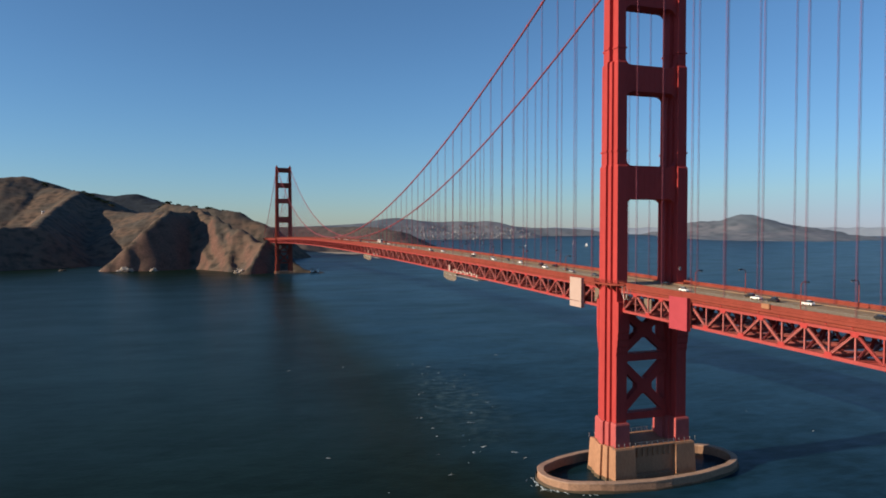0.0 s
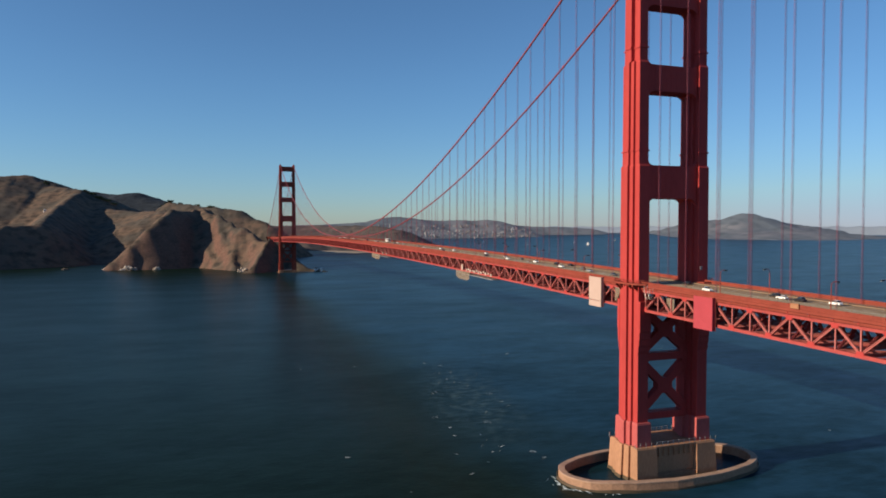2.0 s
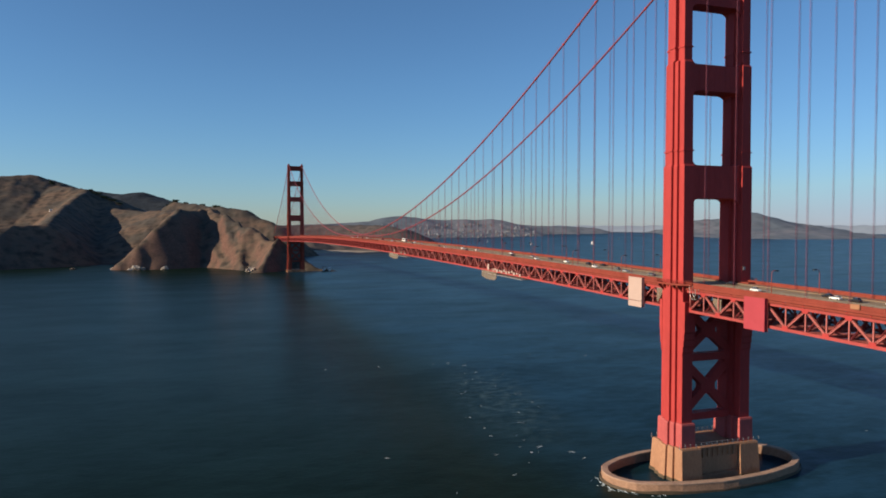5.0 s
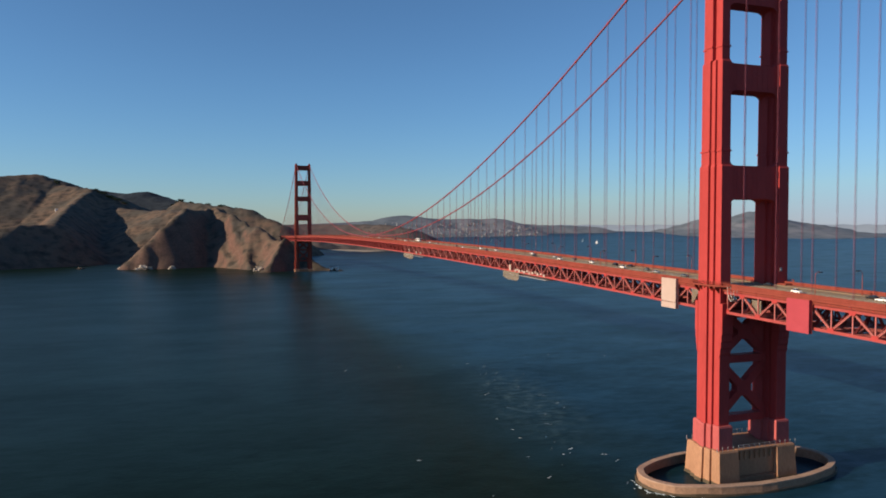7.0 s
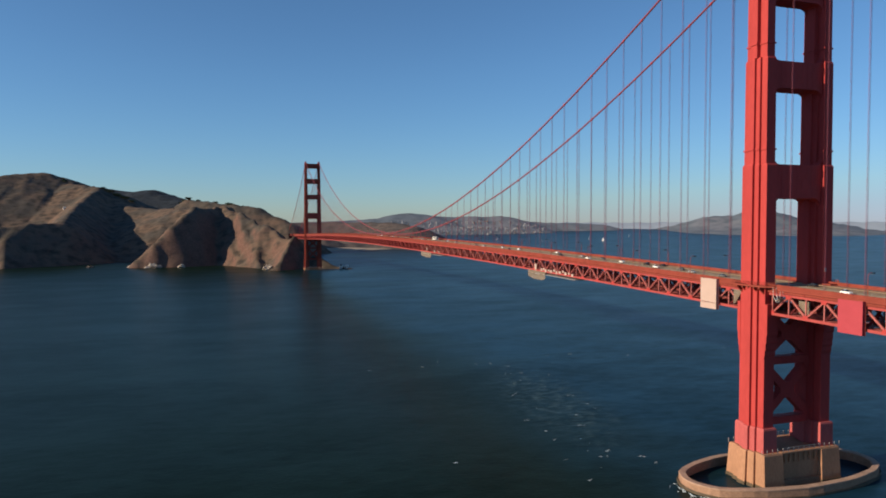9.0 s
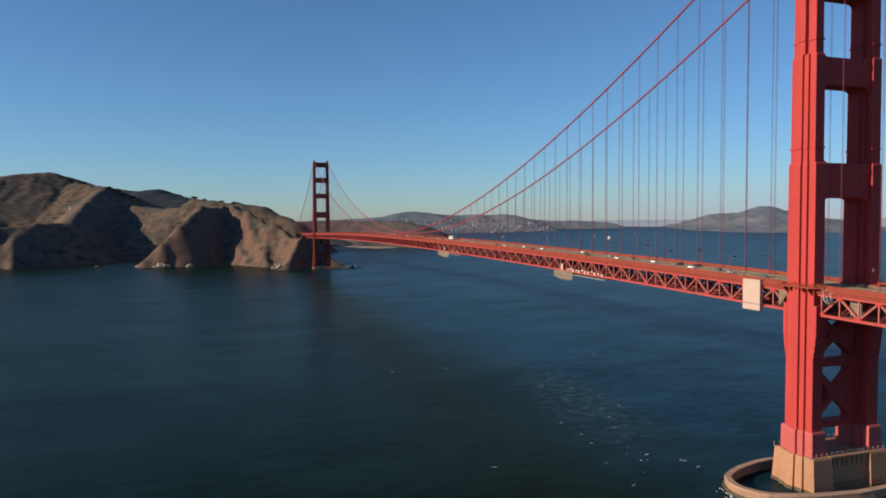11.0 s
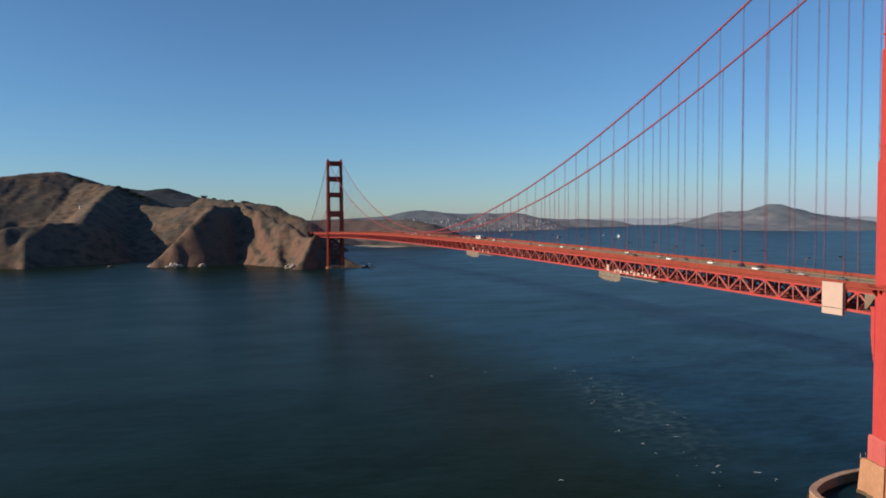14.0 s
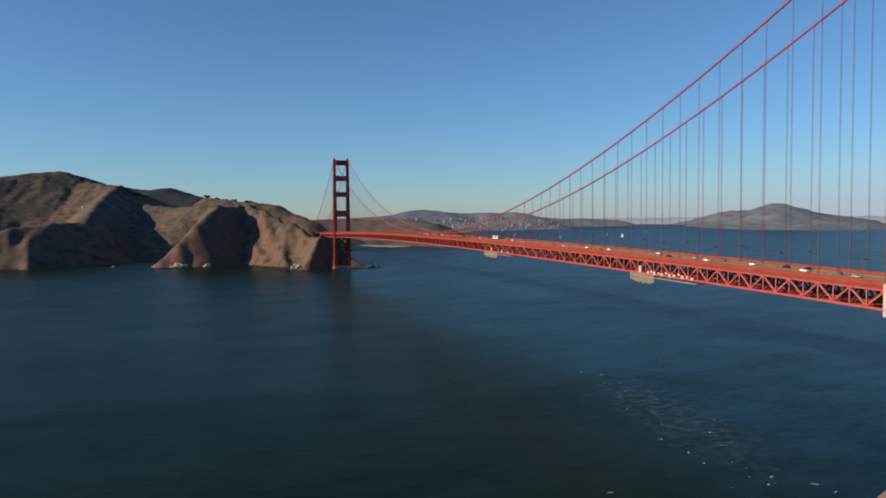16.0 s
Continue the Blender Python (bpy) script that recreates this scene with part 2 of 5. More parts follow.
def ground_material(name, grass, scrub, rock, scale=1.0, steep=(0.55, 0.8), relief=1.0, dark=0.55):
    """Dry grass and scrub in patches, bare rock where the slope is steep."""
    m = bpy.data.materials.new(name)
    m.use_nodes = True
    nt = m.node_tree
    n, link = nt.nodes, nt.links.new
    bsdf = n["Principled BSDF"]
    geo = n.new("ShaderNodeNewGeometry")

    def noise_of(s, d):
        t = n.new("ShaderNodeTexNoise")
        t.inputs["Scale"].default_value, t.inputs["Detail"].default_value = s * scale, d
        link(geo.outputs["Position"], t.inputs["Vector"])
        return t.outputs["Fac"]

    def ramp(v, lo, hi):
        r = n.new("ShaderNodeMapRange")
        r.inputs["From Min"].default_value, r.inputs["From Max"].default_value = lo, hi
        link(v, r.inputs["Value"])
        return r.outputs[0]

    def mix(f, a, b):
        x = n.new("ShaderNodeMix")
        x.data_type = "RGBA"
        link(f, x.inputs["Factor"])
        for s, v in (("A", a), ("B", b)):
            if isinstance(v, tuple):
                x.inputs[s].default_value = (*v, 1)
            else:
                link(v, x.inputs[s])
        return x.outputs["Result"]

    patch, mottled, grain = noise_of(0.010, 6), noise_of(0.045, 6), noise_of(0.22, 5)
    plants = mix(ramp(patch, 0.42, 0.58), grass, scrub)
    plants = mix(ramp(mottled, 0.45, 0.68), plants, tuple(c * dark for c in scrub))
    stone = mix(ramp(grain, 0.3, 0.7), tuple(c * 0.6 for c in rock), rock)
    sep = n.new("ShaderNodeSeparateXYZ")
    link(geo.outputs["Normal"], sep.inputs[0])
    slope = n.new("ShaderNodeMath")
    slope.operation = "MULTIPLY_ADD"
    slope.inputs[1].default_value = 0.3
    link(mottled, slope.inputs[0])
    link(sep.outputs["Z"], slope.inputs[2])
    colour = mix(ramp(slope.outputs[0], steep[0] + 0.15, steep[1] + 0.15), stone, plants)
    link(colour, bsdf.inputs["Base Color"])
    bsdf.inputs["Roughness"].default_value = 0.95
    bsdf.inputs["Specular IOR Level"].default_value = 0.1
    b = n.new("ShaderNodeBump")
    b.inputs["Strength"].default_value, b.inputs["Distance"].default_value = 0.4 * relief, 2.0
    link(mottled, b.inputs["Height"])
    b2 = n.new("ShaderNodeBump")
    b2.inputs["Strength"].default_value, b2.inputs["Distance"].default_value = 0.7 * relief, 1.2
    link(grain, b2.inputs["Height"])
    link(b.outputs[0], b2.inputs["Normal"])
    link(b2.outputs[0], bsdf.inputs["Normal"])
    return m


WATER = water_material()
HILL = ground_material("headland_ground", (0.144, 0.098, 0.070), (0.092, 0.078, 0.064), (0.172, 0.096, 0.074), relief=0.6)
# browns lightened, so the haze over the cove sits in the colour
WOODED = ground_material("hazy_wooded_shore_ground", (0.125, 0.098, 0.086), (0.088, 0.078, 0.074), (0.17, 0.13, 0.11), dark=0.7)
# the ridge's shade and blue haze are put into its ground colour
SHADED_WOOD = ground_material("hazy_shaded_wood_ground", (0.038, 0.046, 0.054), (0.026, 0.034, 0.044), (0.08, 0.075, 0.075))
# FAR and VERY_FAR: distance haze mixed into the hills' own colours
FAR = ground_material("haze_tinted_far_hills", (0.190, 0.196, 0.214), (0.134, 0.158, 0.182), (0.192, 0.188, 0.200), scale=0.3, relief=0.0, dark=0.78)
VERY_FAR = ground_material("haze_tinted_far_shore", (0.34, 0.39, 0.43), (0.32, 0.37, 0.42), (0.34, 0.39, 0.43), scale=0.2, relief=0.0, dark=0.95)


# ---- mesh helpers ----
def part(name, bm, mat, parent=None, label=""):
    """Links a bmesh as one mesh object, under a thing or a part."""
    me = bpy.data.meshes.new(name)
    bm.to_mesh(me)
    bm.free()
    me.materials.append(mat)
    ob = new(name, me)
    if parent is not None:
        ob.parent = parent
    if label:
        tagged(ob, label)
    return ob


def mesh_part(name, verts, faces, mat, parent=None, label="", smooth=False):
    me = bpy.data.meshes.new(name)
    me.from_pydata(verts, [], faces)
    me.update()
    if smooth:
        me.polygons.foreach_set("use_smooth", [True] * len(me.polygons))
    me.materials.append(mat)
    ob = new(name, me)
    if parent is not None:
        ob.parent = parent
    if label:
        tagged(ob, label)
    return ob


def share(name, me, m, parent):
    """Another object on the same mesh, at the pose m under its parent."""
    ob = new(name, me)
    ob.parent = parent
    ob.matrix_basis = m
    return ob


def add_box(bm, x0, x1, y0, y1, z0, z1, bevel=0.0):
    r = bmesh.ops.create_cube(bm, size=1)
    for v in r["verts"]:
        v.co = Vector((x0 + (v.co.x + 0.5) * (x1 - x0), y0 + (v.co.y + 0.5) * (y1 - y0), z0 + (v.co.z + 0.5) * (z1 - z0)))
    if bevel:
        edges = list({e for v in r["verts"] for e in v.link_edges})
        bmesh.ops.bevel(bm, geom=edges, offset=bevel, segments=1, affect="EDGES")


def add_prism(bm, outline, axis, lo, hi):
    """Extrudes a closed outline of (a, b) along x, y or z."""
    def at(a, b, c):
        return {"x": (c, a, b), "y": (a, c, b), "z": (a, b, c)}[axis]
    low = [bm.verts.new(at(a, b, lo)) for a, b in outline]
    high = [bm.verts.new(at(a, b, hi)) for a, b in outline]
    k = len(outline)
    faces = [bm.faces.new(low), bm.faces.new(high)]
    for i in range(k):
        faces.append(bm.faces.new((low[i], low[(i + 1) % k], high[(i + 1) % k], high[i])))
    bmesh.ops.recalc_face_normals(bm, faces=faces)


def add_loft(bm, low, z0, high, z1):
    a = [bm.verts.new((x, y, z0)) for x, y in low]
    b = [bm.verts.new((x, y, z1)) for x, y in high]
    k = len(a)
    faces = [bm.faces.new(a), bm.faces.new(b)]
    for i in range(k):
        faces.append(bm.faces.new((a[i], a[(i + 1) % k], b[(i + 1) % k], b[i])))
    bmesh.ops.recalc_face_normals(bm, faces=faces)


def add_tube(bm, points, r, sides=8):
    """A round bar along a line of points."""
    rings = []
    for i, p in enumerate(points):
        p = Vector(p)
        d = (Vector(points[min(i + 1, len(points) - 1)]) - Vector(points[max(i - 1, 0)])).normalized()
        u = d.orthogonal().normalized() if abs(d.z) > 0.98 else d.cross(Vector((0, 0, 1))).normalized()
        w = d.cross(u).normalized()
        rad = r[i] if isinstance(r, (list, tuple)) else r
        rings.append([bm.verts.new(p + (u * math.cos(2 * math.pi * k / sides) + w * math.sin(2 * math.pi * k / sides)) * rad) for k in range(sides)])
    for a, b in zip(rings, rings[1:]):
        for k in range(sides):
            bm.faces.new((a[k], a[(k + 1) % sides], b[(k + 1) % sides], b[k]))
    bm.faces.new(rings[0][::-1])
    bm.faces.new(rings[-1])


def thing(name, at, label, category, group="", kind=""):
    e = new(name)
    e.location = at
    e.empty_display_size = 1
    return tagged(e, label, category, group, kind)


def beam_matrix(a, b):
    """The pose that lays a bar of unit length along z from a to b."""
    a, b = Vector(a), Vector(b)
    d = b - a
    q = d.to_track_quat("Z", "X")
    return Matrix.Translation(a) @ q.to_matrix().to_4x4() @ Matrix.Diagonal((1, 1, d.length, 1))


# ---- the lie of the bridge ----
SPAN, SIDE, HALF = 1280.0, 343.0, 13.7
DEPTH = 7.4
ROAD_UP = 2.1


def chord(y):
    """Height of the truss's top chord."""
    if y < 0:
        return 73.2 + 0.0148 * y
    if y > SPAN:
        return 73.2 - 0.0148 * (y - SPAN)
    return 73.2 + 0.0227 * y * (1 - y / SPAN)


def cable_z(y):
    if 0 <= y <= SPAN:
        u = (y - SPAN / 2) / (SPAN / 2)
        return 85.5 + 142.5 * u * u
    s = -y if y < 0 else y - SPAN
    u = s / SIDE
    return 228 + (76 - 228) * u - 4 * 11.0 * u * (1 - u)


# ---- water ----
SEA_EYE, SEA_AHEAD = (-205.0, -205.0), (0.323, 0.946)


def sea_z(x, y):
    """The sea is flat for two kilometres; past that its sheet climbs gently, so that it ends on the horizon inside five kilometres."""
    s = min((x - SEA_EYE[0]) * SEA_AHEAD[0] + (y - SEA_EYE[1]) * SEA_AHEAD[1], 4895.0)
    if s <= 2000:
        return 0.0
    far = 2000 - 2900 * math.log(1 - (s - 2000) / 2900)
    return 99.0 * (1 - s / far)


def water():
    rows = [-7000, -3000, -1000, 0, 1000, 2000] + [2000 + 105 * i for i in range(1, 28)] + [4870, 4895]
    cols = [-7000 + 1000 * i for i in range(15)]
    verts, faces = [], []
    for s in rows:
        for c in cols:
            x = SEA_EYE[0] + s * SEA_AHEAD[0] + c * SEA_AHEAD[1]
            y = SEA_EYE[1] + s * SEA_AHEAD[1] - c * SEA_AHEAD[0]
            verts.append((x, y, sea_z(x, y)))
    k = len(cols)
    for j in range(len(rows) - 1):
        for i in range(k - 1):
            a = j * k + i
            faces.append((a, a + k, a + k + 1, a + 1))
    ob = mesh_part("water", verts, faces, WATER, smooth=True)
    for p in ob.data.polygons:
        if p.normal.z < 0:
            p.flip()
    tagged(ob, "dark blue-green choppy sea water in a strait", "water", kind="structure")


water()


# ---- towers ----
def stepped(w, l, k=1.0, steps=2):
    """Plan of a leg: a narrow long core with one or two steps out to each side."""
    o, m, c = w / 2, w / 2 + 1.0 * k, w / 2 + 2.0 * k
    yo, ym, yc = l / 2, 0.53 * l / 2, 0.19 * l / 2
    q = [(o, yo), (o, ym), (m, ym), (m, yc), (c, yc)] if steps == 2 else [(o, yo), (o, yc * 1.7), (c, yc * 1.7)]
    pts = list(q)
    pts += [(x, -y) for x, y in reversed(q)]
    pts += [(-x, -y) for x, y in q]
    pts += [(-x, y) for x, y in reversed(q)]
    return pts


# foot height, head height, width across, length along the bridge, step, number of steps if not two
STAGES = [
    (13.2, 22.3, 6.2, 14.7, 1.0),
    (22.3, 121.4, 4.6, 12.4, 1.0),
    (121.4, 160.8, 4.1, 11.0, 0.9),
    (160.8, 194.0, 3.5, 9.8, 0.8, 1),
    (194.0, 226.5, 3.0, 8.8, 0.7, 1),
]
# foot, head of each cross strut above the road
STRUTS = [(108.6, 121.2), (149.8, 159.8), (182.6, 193.2), (215.4, 225.4)]


def leg_section(z0, z1, w, l, k, steps=2):
    """One stage of a leg, with a chamfered shoulder at its head."""
    bm = bmesh.new()
    rings = [(stepped(w * 1.012, l * 1.012, k, steps), z0), (stepped(w, l, k, steps), z1 - 0.7), (stepped(w - 0.5, l - 0.5, k, steps), z1)]
    loops = [[bm.verts.new((x, y, z)) for x, y in pts] for pts, z in rings]
    n = len(loops[0])
    for a, b in zip(loops, loops[1:]):
        for i in range(n):
            bm.faces.new((a[i], a[(i + 1) % n], b[(i + 1) % n], b[i]))
    bm.faces.new(loops[0][::-1])
    bm.faces.new(loops[-1])
    bmesh.ops.recalc_face_normals(bm, faces=bm.faces)
    return bm


def strut_bm(z0, z1, inner, half):
    """A deep cross strut with rounded haunches: wide ones under it, smaller ones over it."""
    bm = bmesh.new()

    def haunch(r, z, up):
        """Quarter round from the leg's inner face to the strut's edge."""
        return [(inner - r + r * math.sin(q), z + up * (r - r * math.cos(q))) for q in (math.pi / 2 * i / 6 for i in range(7))]

    low, high = haunch(3.6, z0, -1), haunch(2.4, z1, 1)
    out = high + [(x, z) for x, z in reversed(low)] + [(-x, z) for x, z in low] + [(-x, z) for x, z in reversed(high)]
    add_prism(bm, out, "y", -half, half)
    return bm


def tower(y, paint, foot):
    t = thing("suspension_tower", (0, y, 0), "tall orange-red steel suspension bridge tower with stepped art deco legs", "bridge tower", "towers of the bridge")
    for stage in STAGES:
        leg = part("leg_section", leg_section(*stage), foot if stage is STAGES[0] else paint, t)
        leg.location = (-HALF, 0, 0)
        share("leg_section", leg.data, Matrix.Translation((HALF, 0, 0)), t)
    for s in (-1, 1):
        bm = bmesh.new()
        add_box(bm, s * HALF - 1.9, s * HALF + 1.9, -3.6, 3.6, 226.4, 228.4, 0.3)
        housing = part("saddle_housing", bm, paint, t)
        bm = bmesh.new()
        add_box(bm, s * HALF - 1.2, s * HALF + 1.2, -1.6, 1.6, 228.3, 230.0, 0.3)
        part("beacon_base", bm, paint, housing)
    for z0, z1 in STRUTS:
        w, l = next(s[2:4] for s in STAGES if s[0] <= z0 < s[1])
        a, deep = HALF - w / 2 - 0.1, 0.40 * l
        strut = part("cross_strut", strut_bm(z0, z1, a, deep), paint, t)
        # upright raised panels on both faces
        step = (2 * a - 6) / 7
        bm = bmesh.new()
        add_box(bm, -step * 0.33, step * 0.33, -deep - 0.08, deep + 0.08, z0 + 0.8, z1 - 0.8, 0.03)
        panel = part("raised_panel", bm, paint, strut)
        panel.location = (-a + 3 + step * 0.5, 0, 0)
        for i in range(1, 7):
            share("raised_panel", panel.data, Matrix.Translation((-a + 3 + step * (i + 0.5), 0, 0)), strut)
    # stepped corbel plates on the legs just under the road
    for s in (-1, 1):
        for f in (-1, 1):
            bm = bmesh.new()
            prof = [(6.1, 69.0), (7.6, 69.0), (7.6, 57.6), (7.3, 56.9), (7.3, 54.8), (7.0, 54.1), (7.0, 52.2), (6.6, 51.5), (6.6, 50.0), (6.1, 48.4)]
            add_prism(bm, [(f * p, z) for p, z in prof], "x", s * HALF - 2.5, s * HALF + 2.5)
            part("corbel", bm, paint, t)
    # diagonal bracing under the road
    a = HALF - 2.6
    for z0, z1 in ((24.5, 45.0), (48.0, 66.0)):
        for s in (-1, 1):
            bm = bmesh.new()
            p, q = Vector((-a * s, z0)), Vector((a * s, z1))
            d = (q - p).normalized()
            nrm = Vector((-d.y, d.x)) * 1.6
            add_prism(bm, [tuple(p + nrm), tuple(p - nrm), tuple(q - nrm), tuple(q + nrm)], "y", -1.4 + 0.1 * s, 1.4 + 0.1 * s)
            part("diagonal_brace", bm, paint, t)
        bm = bmesh.new()
        zc = (z0 + z1) / 2
        add_prism(bm, [(-3.4, zc + 1.2), (-1.5, zc + 3.0), (1.5, zc + 3.0), (3.4, zc + 1.2), (3.4, zc - 1.2), (1.5, zc - 3.0), (-1.5, zc - 3.0), (-3.4, zc - 1.2)], "y", -1.55, 1.55)
        part("gusset_plate", bm, paint, t)
        for sx in (-1, 1):
            for zz, up in ((z0, 1), (z1, -1)):
                bm = bmesh.new()
                x = sx * a
                add_prism(bm, [(x, zz), (x - sx * 3.4, zz), (x - sx * 2.4, zz + up * 2.2), (x, zz + up * 4.4)], "y", -1.62, 1.62)
                part("gusset_plate", bm, paint, t)
    for z0, z1 in ((21.8, 24.6), (45.0, 48.0), (62.6, 66.0)):
        bm = bmesh.new()
        add_box(bm, -a, a, -1.9, 1.9, z0, z1, 0.15)
        part("horizontal_brace", bm, paint, t)
    # walkway ledges round the legs
    for z in (126.4, 165.6):
        st = next(s for s in STAGES if s[0] <= z < s[1])
        for s in (-1, 1):
            bm = bmesh.new()
            ring = [(s * HALF + x, yy) for x, yy in stepped(st[2] + 0.7, st[3] + 0.7, *st[4:])]
            add_loft(bm, ring, z, ring, z + 0.6)
            part("ledge", bm, paint, t)
    # sidewalk brackets round the outer side of the legs at road level
    zr = 73.2
    for s in (-1, 1):
        bm = bmesh.new()
        out = [(11.2, -10.2), (15.4, -10.2), (17.8, -7.4), (18.8, -3.8), (18.8, 3.8), (17.8, 7.4), (15.4, 10.2), (11.2, 10.2)]
        add_prism(bm, [(s * x, yy) for x, yy in out], "z", zr + 2.2, zr + 2.8)
        part("walkway", bm, DECK_RED, t)
        for i in range(1, len(out) - 2):
            (xa, ya), (xb, yb) = out[i], out[i + 1]
            bm = bmesh.new()
            for h in (3.5, 4.1):
                add_tube(bm, [(s * (xa - 0.1), ya, zr + h), (s * (xb - 0.1), yb, zr + h)], 0.07, 6)
            part("guard_rail", bm, DECK_RED, t)
            for k in range(4):
                u = k / 4
                bm = bmesh.new()
                x, yy = s * (xa + (xb - xa) * u - 0.1), ya + (yb - ya) * u
                add_box(bm, x - 0.06, x + 0.06, yy - 0.06, yy + 0.06, zr + 2.75, zr + 4.15)
                part("guard_post", bm, DECK_RED, t)
        for yy in (-5.6, -2.9, 0, 2.9, 5.6):
            bm = bmesh.new()
            add_prism(bm, [(s * 14.5, zr + 2.2), (s * 18.5, zr + 2.2), (s * 18.5, zr + 1.6), (s * 14.5, zr - 1.8)], "y", yy - 0.3, yy + 0.3)
            part("bracket", bm, DECK_RED, t)
    return t


tower(0, RED, FADED_RED)
# far tower gets the duller red: haze put into its paint
north_tower = tower(SPAN, DECK_RED, DECK_RED)


# ---- piers and fender ----
def pier(y):
    t = thing("tower_pier", (0, y, 0), "stepped tan concrete pier under a bridge tower", "bridge pier", "piers of the bridge")
    for s in (-1, 1):
        bm = bmesh.new()
        def q(pts, g):
            return [(s * (HALF + x * g), yy * g) for x, yy in pts]
        add_loft(bm, q(stepped(8.6, 18.4, 0.9), 1.12), -3, q(stepped(8.6, 18.4, 0.9), 1.0), 12.6)
        add_loft(bm, q(stepped(8.6, 18.4, 0.9), 1.0), 12.6, q(stepped(8.6, 18.4, 0.9), 0.97), 13.2)
        footing = part("leg_footing", bm, CONCRETE, t)
        bm = bmesh.new()
        add_loft(bm, q(stepped(8.6, 18.4, 0.9), 1.14), -3, q(stepped(8.6, 18.4, 0.9), 1.115), 1.3)
        part("tidal_band", bm, TIDAL, footing, "dark wet band at the waterline")
    bm = bmesh.new()
    add_box(bm, -9.5, 9.5, -9.5, 9.5, -3, 2.6)
    add_box(bm, -9.6, 9.6, -7.7, 7.7, 2.0, 13.2)
    part("centre_wall", bm, CONCRETE, t)
    for i in range(7):
        for f in (-1, 1):
            bm = bmesh.new()
            x = -7.2 + 2.4 * i
            y0, y1 = sorted((f * 7.6, f * 8.4))
            add_box(bm, x - 0.45, x + 0.45, y0, y1, 9.0, 13.0, 0.12)
            part("buttress", bm, CONCRETE, t)
    for f in (-1, 1):
        bm = bmesh.new()
        y0, y1 = sorted((f * 7.3, f * 9.0))
        add_box(bm, -9.6, 9.6, y0, y1, 12.6, 13.3, 0.1)
        part("coping", bm, CONCRETE, t)
    # railing round the top
    for f in (-1, 1):
        for i in range(16):
            bm = bmesh.new()
            x = -18.7 + 37.4 * i / 15
            yy = f * 8.7
            add_box(bm, x - 0.09, x + 0.09, yy - 0.09, yy + 0.09, 13.2, 15.0)
            part("rail_post", bm, STEEL, t)
        bm = bmesh.new()
        add_box(bm, -9.2, 9.2, f * 8.7 - 0.06, f * 8.7 + 0.06, 14.0, 14.12)
        add_box(bm, -9.2, 9.2, f * 8.7 - 0.06, f * 8.7 + 0.06, 14.8, 14.92)
        part("handrail", bm, STEEL, t)
    return t


south_pier = pier(0)
copy_thing(south_pier, Matrix.Translation((0, SPAN, -8.2)))
for s in (-1, 1):
    plinth = part("leg_plinth", leg_section(4.6, 14.0, 6.3, 14.9, 1.0), DECK_RED, north_tower)
    plinth.location = (s * HALF, 0, 0)


def fender():
    """Oval concrete ring in the water round the near pier."""
    t = thing("pier_fender", (0, 1.2, 0), "low oval concrete fender wall standing in the water round the pier", "fender wall")
    def oval(a, b, n=96):
        return [(a * math.copysign(abs(math.cos(2 * math.pi * i / n)) ** 0.92, math.cos(2 * math.pi * i / n)),
                 b * math.copysign(abs(math.sin(2 * math.pi * i / n)) ** 0.86, math.sin(2 * math.pi * i / n))) for i in range(n)]
    n, seg = 48, 3
    rough = [noise.noise((i * 0.9, 4.2, 0.0)) * 0.45 for i in range(n)]

    def uneven(a, b):
        return [(x * (1 + q / a), y * (1 + q / b)) for (x, y), q in zip(oval(a, b, n), rough)]

    outer, inner = uneven(43.8, 19.9), uneven(41.5, 17.6)
    base, inbase = uneven(44.5, 20.6), uneven(41.3, 17.4)
    wet = uneven(44.62, 20.72)
    cap_o, cap_i = uneven(43.95, 20.05), uneven(41.4, 17.5)

    def piece(name, rings, i0, mat, jitter):
        verts, faces = [], []
        for o, z in rings:
            for i in range(i0, i0 + seg + 1):
                x, y = o[i % n]
                q = noise.noise((x * 0.1, y * 0.1, 1.7)) * jitter
                verts.append((x, y, z + (q if z > 0 else 0)))
        k, m = seg + 1, len(rings)
        for r in range(m):
            for i in range(seg):
                a, b = r * k + i, r * k + i + 1
                c = (r + 1) % m * k
                faces.append((a, b, c + i + 1, c + i))
        faces.append(tuple(r * k for r in range(m)))
        faces.append(tuple(r * k + seg for r in range(m))[::-1])
        bm = bmesh.new()
        vs = [bm.verts.new(v) for v in verts]
        for f in faces:
            bm.faces.new([vs[i] for i in f])
        bmesh.ops.recalc_face_normals(bm, faces=bm.faces)
        part(name, bm, mat, t)

    for i0 in range(0, n, seg):
        piece("tidal_band", [(wet, -3.0), (wet, 0.9), (base, 1.0), (base, -3.0)], i0, TIDAL, 0.7)
        piece("wall_segment", [(base, -4.0), (outer, 3.1), (inner, 3.1), (inbase, -4.0)], i0, FENDER_CONCRETE, 0.0)
        piece("coping", [(cap_o, 3.1), (cap_o, 3.5), (outer, 3.62), (inner, 3.62), (cap_i, 3.5), (cap_i, 3.1)], i0, COPING, 0.28)
    return t


fender()


# ---- deck ----
BAY = 15.24
deck = thing("bridge_deck", (0, 0, 0), "orange-red steel truss road deck carrying six lanes and sidewalks", "bridge deck")
Y0, Y1 = -SIDE, SPAN + SIDE
STATIONS = [Y0 + (Y1 - Y0) * i / 260 for i in range(261)]


